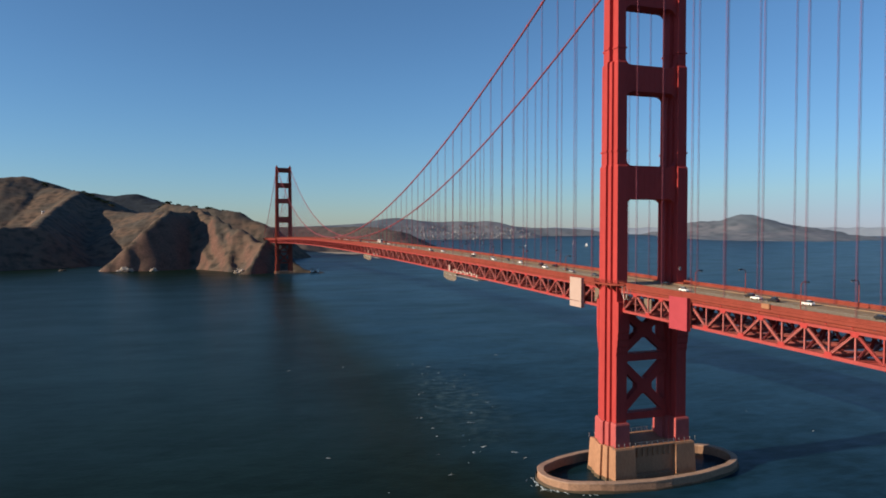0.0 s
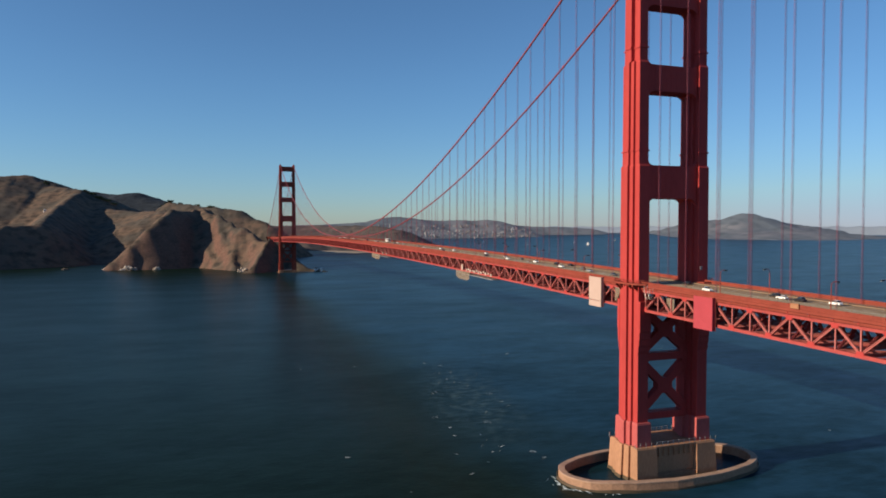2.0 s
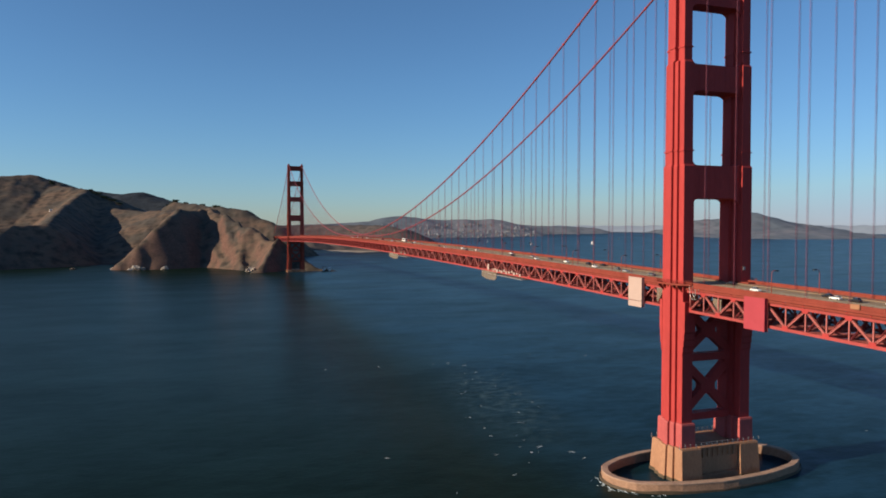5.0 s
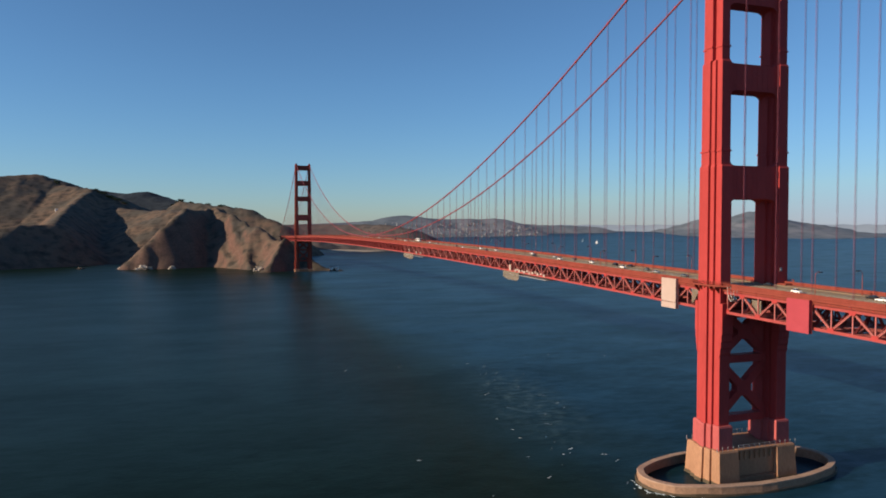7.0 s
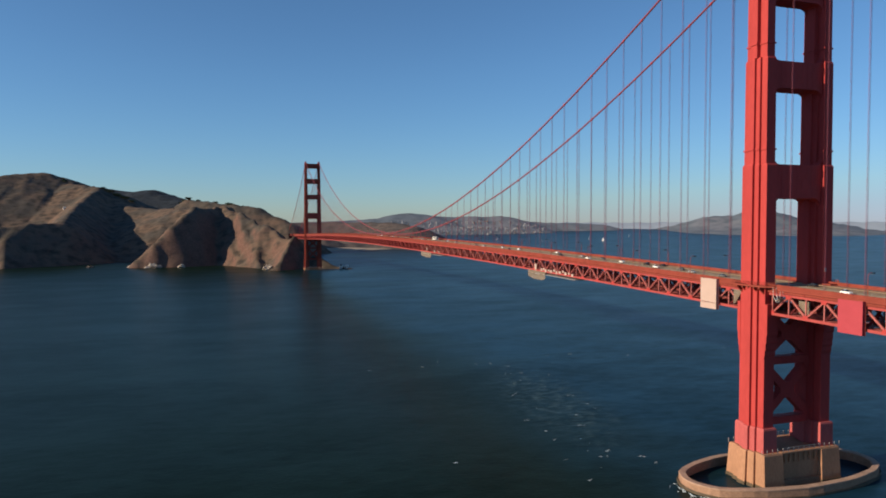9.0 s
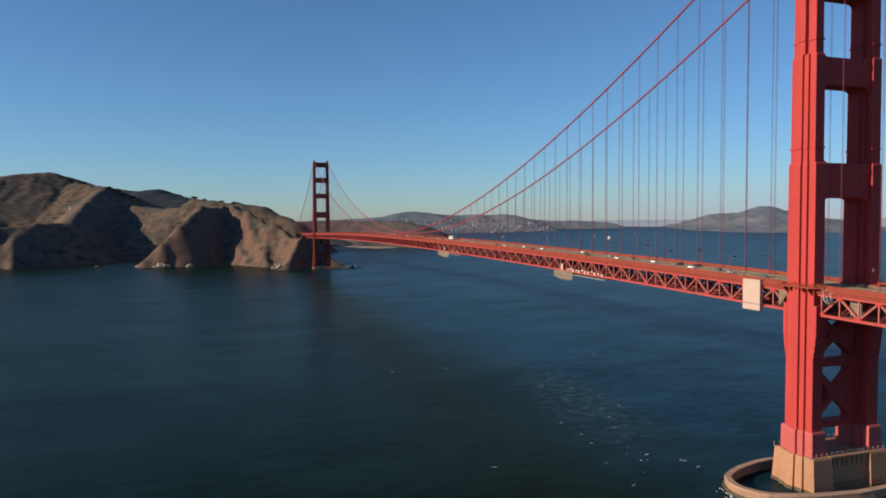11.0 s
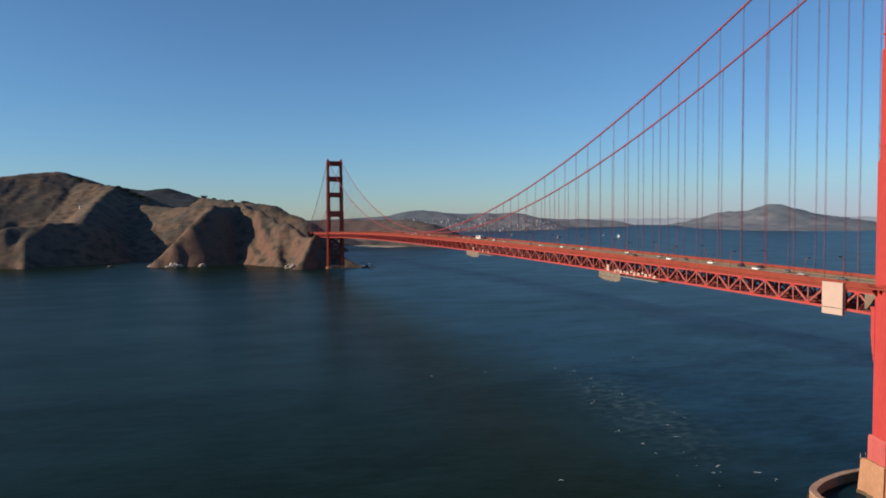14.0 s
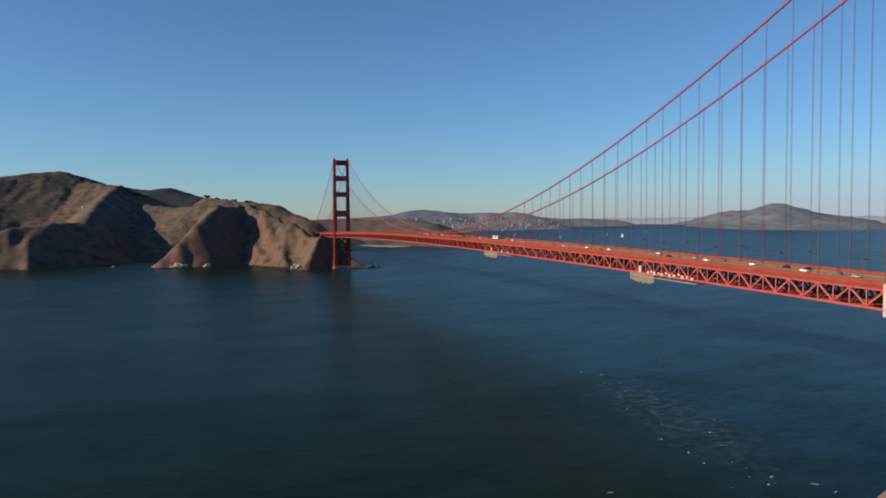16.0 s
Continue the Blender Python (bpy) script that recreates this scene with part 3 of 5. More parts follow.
def ribbon(name, profile, mat, label=""):
    """A closed cross-section of (x, height over the chord) drawn along the whole deck."""
    verts, faces = [], []
    k = len(profile)
    for y in STATIONS:
        z = chord(y)
        verts += [(x, y, z + dz) for x, dz in profile]
    for i in range(len(STATIONS) - 1):
        for j in range(k):
            a, b = i * k + j, i * k + (j + 1) % k
            faces.append((a, b, b + k, a + k))
    faces.append(tuple(range(k)))
    faces.append(tuple(range((len(STATIONS) - 1) * k, len(STATIONS) * k))[::-1])
    bm = bmesh.new()
    vs = [bm.verts.new(v) for v in verts]
    for f in faces:
        bm.faces.new([vs[i] for i in f])
    bmesh.ops.recalc_face_normals(bm, faces=bm.faces)
    return part(name, bm, mat, deck, label)


def rect(x0, x1, z0, z1):
    return [(x0, z0), (x1, z0), (x1, z1), (x0, z1)]


ribbon("roadway", rect(-9.6, 1.6, ROAD_UP - 0.45, ROAD_UP), TAN_ROAD, "worn tan roadway surface")
ribbon("roadway", rect(1.6, 9.6, ROAD_UP - 0.45, ROAD_UP), ASPHALT, "worn brown asphalt roadway")
for s in (-1, 1):
    x0, x1 = sorted((s * 9.6, s * 10.1))
    ribbon("kerb", rect(x0, x1, ROAD_UP - 0.5, ROAD_UP + 0.27), SIDEWALK)
    x0, x1 = sorted((s * 10.1, s * 14.6))
    ribbon("sidewalk", rect(x0, x1, ROAD_UP - 0.4, ROAD_UP + 0.25), SIDEWALK, "tan concrete sidewalk")
    x0, x1 = sorted((s * 14.3, s * 14.75))
    ribbon("fascia_girder", rect(x0, x1, 0.62, ROAD_UP - 0.8), DECK_RED)
    x0, x1 = sorted((s * 14.62, s * 15.05))
    ribbon("fascia_edge", rect(x0, x1, ROAD_UP - 0.62, ROAD_UP + 0.22), DECK_RED)
    x0, x1 = sorted((s * 14.75, s * 15.0))
    ribbon("fascia_flange", rect(x0, x1, 0.62, 0.8), DECK_RED)
    x0, x1 = sorted((s * 14.54, s * 14.7))
    ribbon("top_rail", rect(x0, x1, ROAD_UP + 1.40, ROAD_UP + 1.52), DECK_RED)
    x0, x1 = sorted((s * 14.56, s * 14.68))
    ribbon("bottom_rail", rect(x0, x1, ROAD_UP + 0.4, ROAD_UP + 0.5), DECK_RED)
    x0, x1 = sorted((s * 10.0, s * 10.12))
    ribbon("barrier_rail", rect(x0, x1, ROAD_UP + 0.62, ROAD_UP + 0.7), DECK_RED)
    x0, x1 = sorted((s * 13.2, s * 14.2))
    ribbon("top_chord", rect(x0, x1, -0.5, 0.5), CHORD_RED)
    ribbon("bottom_chord", rect(x0, x1, -DEPTH - 0.5, -DEPTH + 0.45), CHORD_RED)
for x in (-8, -4.8, -1.6, 1.6, 4.8, 8):
    ribbon("stringer", rect(x - 0.2, x + 0.2, 0.6, ROAD_UP - 0.46), RED)
for x in (-6.4, -3.2, 0.0, 3.2, 6.4):
    # lane lines as dashes
    verts, faces = [], []
    y = Y0 + 2
    while y < Y1 - 4:
        i = len(verts)
        for yy in (y, y + 3.6):
            z = chord(yy) + ROAD_UP + 0.012
            verts += [(x - 0.09, yy, z), (x + 0.09, yy, z)]
        faces.append((i, i + 1, i + 3, i + 2))
        y += 9 if x else 3.6
    tagged(mesh_part("lane_line", verts, faces, LINE, deck), kind="stuff")

# pickets and posts of the railings
for s in (-1, 1):
    verts, faces = [], []
    def upright(x, y, w, z0, z1):
        i = len(verts)
        for z in (z0, z1):
            verts.extend([(x - w, y - 2 * w, z), (x + w, y - 2 * w, z), (x + w, y + 2 * w, z), (x - w, y + 2 * w, z)])
        for a in range(4):
            b = (a + 1) % 4
            faces.append((i + a, i + b, i + 4 + b, i + 4 + a))
    y = Y0
    k = 0
    while y < Y1:
        z = chord(y) + ROAD_UP
        big = k % (20 if y < 480 else 10) == 0
        upright(s * 14.62, y, 0.08 if big else 0.045, z + 0.2, z + (1.62 if big else 1.45))
        if k % (16 if y < 480 else 8) == 0:
            upright(s * 10.06, y, 0.05, z + 0.2, z + 0.7)
        y += 0.1905 if y < 480 else 0.381
        k += 1
    tagged(mesh_part("railing_picket", verts, faces, DECK_RED, deck), kind="stuff")


def channel_mesh(name, w, d, mat=RED):
    """A built-up bar of unit length: two flanges and a web."""
    bm = bmesh.new()
    t = 0.16
    add_box(bm, -w / 2, -w / 2 + t, -d / 2, d / 2, 0, 1)
    add_box(bm, w / 2 - t, w / 2, -d / 2, d / 2, 0, 1)
    add_box(bm, -w / 2 + t, w / 2 - t, -0.07, 0.07, 0, 1)
    me = bpy.data.meshes.new(name)
    bm.to_mesh(me)
    bm.free()
    me.materials.append(mat)
    return me


# floor beams darkened, laterals paled: under-deck shade and sun in the colour
DIAG, VERT, FLOOR = channel_mesh("truss_diagonal", 0.60, 0.6, WEB_RED), channel_mesh("truss_vertical", 0.46, 0.40, WEB_RED), channel_mesh("floor_beam", 0.85, 0.6, DECK_RED)
SWAY = channel_mesh("sway_brace", 0.62, 0.6, CHORD_RED)
LATERAL = channel_mesh("lateral_brace", 0.95, 0.7, WEB_RED)
GUSSET = bpy.data.meshes.new("gusset_plate")
gb = bmesh.new()
add_prism(gb, [(-1.5, -0.6), (-0.9, 0.75), (0.9, 0.75), (1.5, -0.6)], "x", -0.52, 0.52)
gb.to_mesh(GUSSET)
gb.free()
GUSSET.materials.append(RED)

rest = bmesh.new()


def lay(name, me, a, b, near):
    m = beam_matrix(a, b)
    if near:
        share(name, me, m, deck)
    else:
        rest.from_mesh(me)
        rest.verts.ensure_lookup_table()
        for v in rest.verts[-len(me.vertices):]:
            v.co = m @ v.co


nbay = int((Y1 - Y0) / BAY)
first = -int(SIDE / BAY)
for k in range(first, first + nbay):
    ya, ym, yb = k * BAY, (k + 0.5) * BAY, (k + 1) * BAY
    if yb > Y1:
        break
    for s in (-1, 1):
        x = s * HALF
        near = s < 0 and -110 < ya < 430
        top = lambda y: (x, y, chord(y) - 0.4)
        low = lambda y: (x, y, chord(y) - DEPTH + 0.4)
        lay("truss_diagonal", DIAG, top(ya), low(ym), near)
        lay("truss_diagonal", DIAG, low(ym), top(yb), near)
        lay("truss_vertical", VERT, low(ya), top(ya), near)
        lay("truss_vertical", VERT, low(ym), top(ym), near)
        if near:
            share("gusset_plate", GUSSET, Matrix.Translation((x, ya, chord(ya) - 0.5)) @ pose(0, 0, 0, 180), deck)
            share("gusset_plate", GUSSET, Matrix.Translation((x, ym, chord(ym) - DEPTH + 0.5)), deck)
    for y in (ya, ym):
        z = chord(y)
        near = -110 < y < 200
        for s in (-1, 1):
            lay("sway_brace", SWAY, (s * 13.2, y, z - DEPTH + 0.2), (s * 4.5, y, z + 0.5), near)
            lay("sway_brace", SWAY, (s * 4.5, y, z + 0.5), (0, y, z - DEPTH + 0.2), near)
        lay("floor_beam", FLOOR, (-14.3, y, z + 0.7), (14.3, y, z + 0.7), near)
        lay("floor_beam", LATERAL, (-13.4, y, z - DEPTH), (13.4, y, z - DEPTH), near)
    z0, z1 = chord(ya) - DEPTH, chord(yb) - DEPTH
    lay("lateral_brace", LATERAL, (-13.3, ya, z0), (0, ym, (z0 + z1) / 2), -110 < ya < 200)
    lay("lateral_brace", LATERAL, (13.3, ya, z0), (0, ym, (z0 + z1) / 2), -110 < ya < 200)
    lay("lateral_brace", LATERAL, (0, ym, (z0 + z1) / 2), (-13.3, yb, z1), -110 < ya < 200)
    lay("lateral_brace", LATERAL, (0, ym, (z0 + z1) / 2), (13.3, yb, z1), -110 < ya < 200)
    for x0, x1 in ((-13.3, 0), (0, 13.3)):
        lay("lateral_brace", SWAY, (x0, ym, (z0 + z1) / 2 - 0.5), (x1, yb, z1 - 0.5), -110 < ya < 200)
        lay("lateral_brace", SWAY, (x1, ya, z0 - 0.5), (x0, ym, (z0 + z1) / 2 - 0.5), -110 < ya < 200)
tagged(part("far_truss_member", rest, CHORD_RED, deck), kind="stuff")

# ---- cables and suspenders ----
rope = bmesh.new()
for dx, dy in ((-0.28, -0.16), (0.28, -0.16), (-0.28, 0.16), (0.28, 0.16)):
    add_tube(rope, [(dx, dy, 0), (dx, dy, 1)], 0.037, 6)
ROPES = bpy.data.meshes.new("suspender")
rope.to_mesh(ROPES)
rope.free()
ROPES.materials.append(RED_ROPE)
band = bmesh.new()
add_tube(band, [(0, -0.55, 0), (0, -0.45, 0), (0, 0.45, 0), (0, 0.55, 0)], [0.5, 0.62, 0.62, 0.5], 10)
BAND = bpy.data.meshes.new("cable_band")
band.to_mesh(BAND)
band.free()
BAND.materials.append(RED)
for s in (-1, 1):
    cable = thing("main_cable", (s * HALF, 0, 0), "thick orange-red steel main suspension cable with hanging ropes", "suspension cable", "main cables")
    bm = bmesh.new()
    ys = [Y0 + SIDE * i / 30 for i in range(30)] + [SPAN * i / 130 for i in range(130)] + [SPAN + SIDE * i / 30 for i in range(31)]
    add_tube(bm, [(0, y, cable_z(y)) for y in ys], 0.47, 10)
    part("cable", bm, CABLE_RED, cable)
    for dx in (-0.62, 0.62):
        bm = bmesh.new()
        add_tube(bm, [(dx, y, cable_z(y) + 1.15) for y in ys], 0.035, 4)
        part("hand_rope", bm, RED_ROPE, cable)
    for k in range(first, first + nbay):
        y = k * BAY
        if abs(y) < 9 or abs(y - SPAN) < 9 or y > Y1 - 8:
            continue
        z0, z1 = chord(y) + 0.4, cable_z(y)
        if z1 - z0 < 1:
            continue
        share("suspender", ROPES, Matrix.Translation((0, y, z0)) @ Matrix.Diagonal((1, 1, z1 - z0, 1)), cable)
        slope = math.atan2(cable_z(y + 1) - cable_z(y - 1), 2)
        share("cable_band", BAND, Matrix.Translation((0, y, z1)) @ Matrix.Rotation(slope, 4, "X"), cable)


# ---- land ----
def ridge_height(X, Y, ridges):
    """Height over the plan from ridge lines: crest height less the fall to either side, blended softly."""
    H = np.full(X.shape, -60.0)
    for pts, fall, curve in ridges:
        best = np.full(X.shape, -1e4)
        for (xa, ya, za), (xb, yb, zb) in zip(pts, pts[1:]):
            dx, dy = xb - xa, yb - ya
            u = np.clip(((X - xa) * dx + (Y - ya) * dy) / (dx * dx + dy * dy), 0, 1)
            d = np.hypot(X - xa - u * dx, Y - ya - u * dy)
            best = np.maximum(best, za + u * (zb - za) - fall * (np.sqrt(d * d + curve * curve) - curve))
        m = np.maximum(H, best)
        H = m + 6.0 * np.log1p(np.exp(-np.abs(H - best) / 6.0))
    return H


def terrain(name, xs, ys, ridges, mat, rough, cell, label, crag=None):
    X, Y = np.meshgrid(xs, ys)
    H = ridge_height(X, Y, ridges)
    verts = []
    for x, y, h in zip(X.ravel(), Y.ravel(), H.ravel()):
        p = Vector((x / cell, y / cell, 0.3))
        g = noise.ridged_multi_fractal(p, 0.9, 2.1, 5, 0.9, 2.0) - 1.0
        f = noise.fractal(p * 4.0, 0.8, 2.1, 4)
        w = noise.fractal(Vector((x / cell * 0.9, y / cell * 0.9, 7.0)), 1.0, 2.0, 2)
        rill = noise.ridged_multi_fractal(Vector((x / cell * 2.6 + w * 0.8, y / cell * 0.45, 2.0)), 0.9, 2.1, 3, 0.9, 2.0) - 1.0
        rill += 0.45 * noise.ridged_multi_fractal(Vector((x / cell * 6.5 + w * 1.5, y / cell * 0.9, 5.0)), 0.9, 2.1, 2, 0.9, 2.0) - 0.45
        rill += 0.12 * noise.ridged_multi_fractal(Vector((x / cell * 0.6, y / cell * 4.2 + w * 1.2, 9.0)), 0.9, 2.1, 3, 0.9, 2.0) - 0.12
        k = min(1.0, max(0.0, (h + 25) / 60)) * (crag(x, y) if crag else 1.0)
        verts.append((x, y, h + rough * k * (0.4 * g + 0.2 * f + 0.6 * rill)))
    nx, ny = len(xs), len(ys)
    z = np.array([v[2] for v in verts]).reshape(ny, nx)
    faces = []
    for j in range(ny - 1):
        for i in range(nx - 1):
            if max(z[j, i], z[j, i + 1], z[j + 1, i], z[j + 1, i + 1]) > -4:
                a = j * nx + i
                faces.append((a, a + 1, a + nx + 1, a + nx))
    ob = mesh_part(name, verts, faces, mat, smooth=True)
    tagged(ob, label, "hillside", kind="structure")
    return lambda x, y: float(z[min(ny - 1, max(0, np.searchsorted(ys, y))), min(nx - 1, max(0, np.searchsorted(xs, x)))])


HEADLAND = [
    ([(-1298, 2436, 200), (-1063, 2524, 236), (-868, 2734, 285), (-800, 2801, 296), (-752, 2800, 284), (-709, 2717, 252), (-590, 2584, 234), (-548, 2510, 188), (-488, 2396, 164), (-369, 2258, 147), (-259, 2064, 149)], 0.42, 22),
    ([(-581, 2582, 231), (-590, 2265, 179), (-572, 1970, 137), (-563, 1765, 106), (-598, 1731, 102), (-647, 1696, 96), (-709, 1664, 88), (-788, 1650, 70)], 0.85, 12),
    ([(-640, 1700, 92), (-655, 1625, 62), (-640, 1548, 8)], 0.90, 6),
    ([(-1298, 2436, 197), (-1000, 1900, 85), (-900, 1560, 12)], 0.50, 40),
    ([(-259, 2064, 146), (-240, 1815, 141), (-242, 1638, 140), (-260, 1591, 126), (-290, 1550, 95), (-326, 1514, 56), (-362, 1490, 20)], 1.26, 8),
    ([(-250, 1645, 138), (-212, 1700, 141), (-172, 1790, 143)], 1.30, 10),
    ([(-172, 1766, 143), (-145, 1671, 138), (-105, 1580, 108), (-59, 1490, 86), (-24, 1390, 66)], 1.10, 10),
    ([(-152, 1766, 143), (-116, 1630, 66), (-84, 1526, 8)], 1.70, 6),
    ([(-105, 1590, 110), (-96, 1455, 44), (-98, 1365, 1)], 1.00, 14),
    ([(-24, 1390, 66), (-54, 1322, 38), (-76, 1284, 18)], 1.35, 4),
    ([(-24, 1440, 66), (-2, 1408, 46), (20, 1355, 25), (37, 1313, 14), (59, 1295, 6), (93, 1264, 1)], 0.85, 6),
    ([(-271, 2364, 184), (-150, 2266, 166), (-51, 2214, 156), (0, 2161, 125), (46, 2107, 101)], 0.90, 25),
]


def crag(x, y):
    """How rugged the headland is: gullied cliffs beside the far tower, smoother grass slopes elsewhere."""
    return 0.8 + 1.7 * min(1.0, max(0.0, (x + 215) / 60)) * min(1.0, max(0.0, (1860 - y) / 120))


gx = np.concatenate([np.arange(-2300, -760, 10.0), np.arange(-760, 340, 6.0)])
gy = np.concatenate([np.arange(1190, 1860, 6.0), np.arange(1860, 2100, 10.0), np.arange(2100, 3500, 22.0), np.arange(3500, 4300, 45.0)])
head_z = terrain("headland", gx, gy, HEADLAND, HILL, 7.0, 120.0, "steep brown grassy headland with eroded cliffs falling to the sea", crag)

WOOD = [
    ([(-640, 3120, 252), (-549, 3079, 241), (-486, 3005, 234), (-432, 2933, 239), (-378, 2861, 218), (-321, 2788, 200), (-250, 2716, 176), (-120, 2640, 120)], 0.42, 50),
]
terrain("wooded_ridge", np.arange(-1100, 200, 20.0), np.arange(2450, 3600, 20.0), WOOD, SHADED_WOOD, 7.0, 110.0, "wooded ridge behind the headland, coloured dark blue with shade and haze")

SHORE = [
    ([(95, 2855, 102), (262, 2837, 105), (388, 2715, 104), (483, 2593, 104), (571, 2468, 90), (591, 2358, 53)], 0.50, 40),
    ([(544, 2371, 53), (624, 2191, 31), (670, 2123, 18)], 0.50, 20),
    ([(206, 2441, 46), (290, 2428, 24), (417, 2403, 14)], 0.50, 20),
]
terrain("wooded_shore", np.arange(-40, 1500, 16.0), np.arange(1900, 3600, 18.0), SHORE, WOODED, 8.0, 140.0, "dark wooded shore and low point behind the bridge")
BEACH = [
    ([(198, 2381, 9), (301, 2365, 8), (410, 2322, 4)], 0.05, 5),
]
terrain("beach", np.arange(150, 700, 10.0), np.arange(2150, 2600, 10.0), BEACH, SAND, 0.6, 60.0, "narrow pale sandy beach in the cove")

FARHILLS = [
    ([(169, 4098, 99), (443, 4110, 110), (664, 4194, 117), (793, 4160, 128), (894, 4190, 134), (934, 4198, 154), (997, 4219, 162), (1073, 4214, 166), (1144, 4190, 158), (1192, 4194, 147), (1365, 4198, 140), (1477, 4171, 146), (1553, 4155, 140), (1669, 4137, 146), (1724, 4118, 140), (1790, 4106, 121), (1859, 4092, 109), (1978, 4072, 101), (2166, 4018, 97), (2350, 3956, 89), (2405, 3936, 74)], 0.30, 20),
    ([(2213, 4119, 65), (2480, 4033, 67), (2739, 3935, 69), (2910, 3848, 69)], 0.50, 40),
    ([(763, 3965, 69), (1132, 3866, 69), (1498, 3840, 69), (1780, 3769, 54)], 0.22, 40),
]
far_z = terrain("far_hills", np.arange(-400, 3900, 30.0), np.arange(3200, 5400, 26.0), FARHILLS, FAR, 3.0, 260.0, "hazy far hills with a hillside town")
ISLAND = [
    ([(2569, 3880, 23), (2716, 3833, 60), (2808, 3804, 79), (2893, 3767, 105), (2978, 3730, 129), (3014, 3719, 142), (3105, 3689, 149), (3225, 3640, 152), (3280, 3623, 174), (3335, 3606, 193), (3400, 3574, 192), (3443, 3559, 176), (3481, 3535, 153), (3527, 3509, 145), (3636, 3452, 121), (3691, 3412, 109), (3736, 3387, 101), (3851, 3338, 85), (3977, 3285, 69), (4151, 3217, 53)], 0.34, 12),
]
# broad gentle skirts under the island's steep crest
ISLAND.append(([(x, y, 0.55 * z) for x, y, z in ISLAND[0][0]], 0.10, 60))
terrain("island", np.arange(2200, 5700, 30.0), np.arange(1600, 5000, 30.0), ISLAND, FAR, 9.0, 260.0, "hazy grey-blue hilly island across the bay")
EAST = [
    ([(2150, 4230, 104), (2600, 4060, 101), (3050, 3860, 106), (3481, 3640, 100), (3858, 3470, 103), (4267, 3300, 104), (4716, 3110, 103), (5208, 2890, 103)], 0.30, 30),
]
terrain("faint_hills", np.arange(1800, 6600, 60.0), np.arange(1200, 5400, 60.0), EAST, VERY_FAR, 4.0, 400.0, "faint haze-coloured hills on the far shore of the bay")


# ---- on and under the deck ----
def road_z(y):
    return chord(y) + ROAD_UP


CAR_SIZE = 0.85


def make_car(colour, y, x, kind="hatchback", heading=1, label=""):
    t = thing("car", (x, y, road_z(y)), label or "%s car driving on the bridge roadway" % colour[0], "car", "cars on the bridge")
    t.rotation_euler = (0, 0, 0 if heading > 0 else math.pi)
    t.scale = (CAR_SIZE,) * 3
    paint = PAINTS[colour[0]]
    tall = 0.35 if kind == "van" else 0.0
    bm = bmesh.new()
    add_prism(bm, [(-2.25, 0.32), (2.2, 0.32), (2.28, 0.72), (2.1, 0.92), (0.95, 1.02 + tall * 0.4), (-1.9, 1.06 + tall * 0.4), (-2.28, 0.95), (-2.32, 0.5)], "x", -0.9, 0.9)
    bmesh.ops.bevel(bm, geom=[e for e in bm.edges], offset=0.07, segments=1, affect="EDGES")
    body = part("body", bm, paint, t)
    bm = bmesh.new()
    add_loft(bm, [(-0.82, -1.85), (0.82, -1.85), (0.82, 0.98), (-0.82, 0.98)], 1.0, [(-0.66, -1.35), (0.66, -1.35), (0.66, 0.15), (-0.66, 0.15)], 1.46 + tall)
    part("cabin_glass", bm, GLASS_DARK, t)
    bm = bmesh.new()
    add_box(bm, -0.66, 0.66, -1.36, 0.16, 1.45 + tall, 1.52 + tall, 0.03)
    part("roof_panel", bm, paint, t)
    for sx in (-1, 1):
        for wy in (-1.4, 1.4):
            bm = bmesh.new()
            add_tube(bm, [(sx * 0.72, wy, 0.33), (sx * 0.92, wy, 0.33)], 0.33, 12)
            part("wheel", bm, TYRE, t)
        bm = bmesh.new()
        add_box(bm, sx * 0.62 - 0.16, sx * 0.62 + 0.16, 2.16, 2.27, 0.66, 0.84, 0.03)
        part("headlight", bm, LAMP_GLASS, t)
        bm = bmesh.new()
        add_box(bm, sx * 0.66 - 0.14, sx * 0.66 + 0.14, -2.33, -2.24, 0.74, 0.94, 0.03)
        part("tail_light", bm, TAIL, t)
    return t


TAIL = material("red_lens", (0.35, 0.02, 0.02), 0.3, spread=0.05)
PAINTS = {
    "white": material("white_car_paint", (0.82, 0.8, 0.76), 0.3, spread=0.03),
    "silver": material("silver_car_paint", (0.5, 0.5, 0.5), 0.3, metal=0.4, spread=0.04),
    "black": material("black_car_paint", (0.02, 0.02, 0.024), 0.25, spread=0.1),
    "grey": material("grey_car_paint", (0.12, 0.125, 0.13), 0.3, spread=0.05),
    "red": material("red_car_paint", (0.35, 0.03, 0.025), 0.3, spread=0.05),
}
masters = {}


def put_car(colour, kind, x, y):
    heading = 1 if x > 0 else -1
    key = (colour, kind)
    if key not in masters:
        masters[key] = make_car((colour,), y, x, kind, heading, "%s %s driving on the bridge roadway" % (colour, kind))
    else:
        slope = math.atan2(chord(y + 2) - chord(y - 2), 4)
        copy_thing(masters[key], Matrix.Translation((x, y, road_z(y))) @ Matrix.Rotation(0 if heading > 0 else math.pi, 4, "Z") @ Matrix.Rotation(slope * heading, 4, "X"))


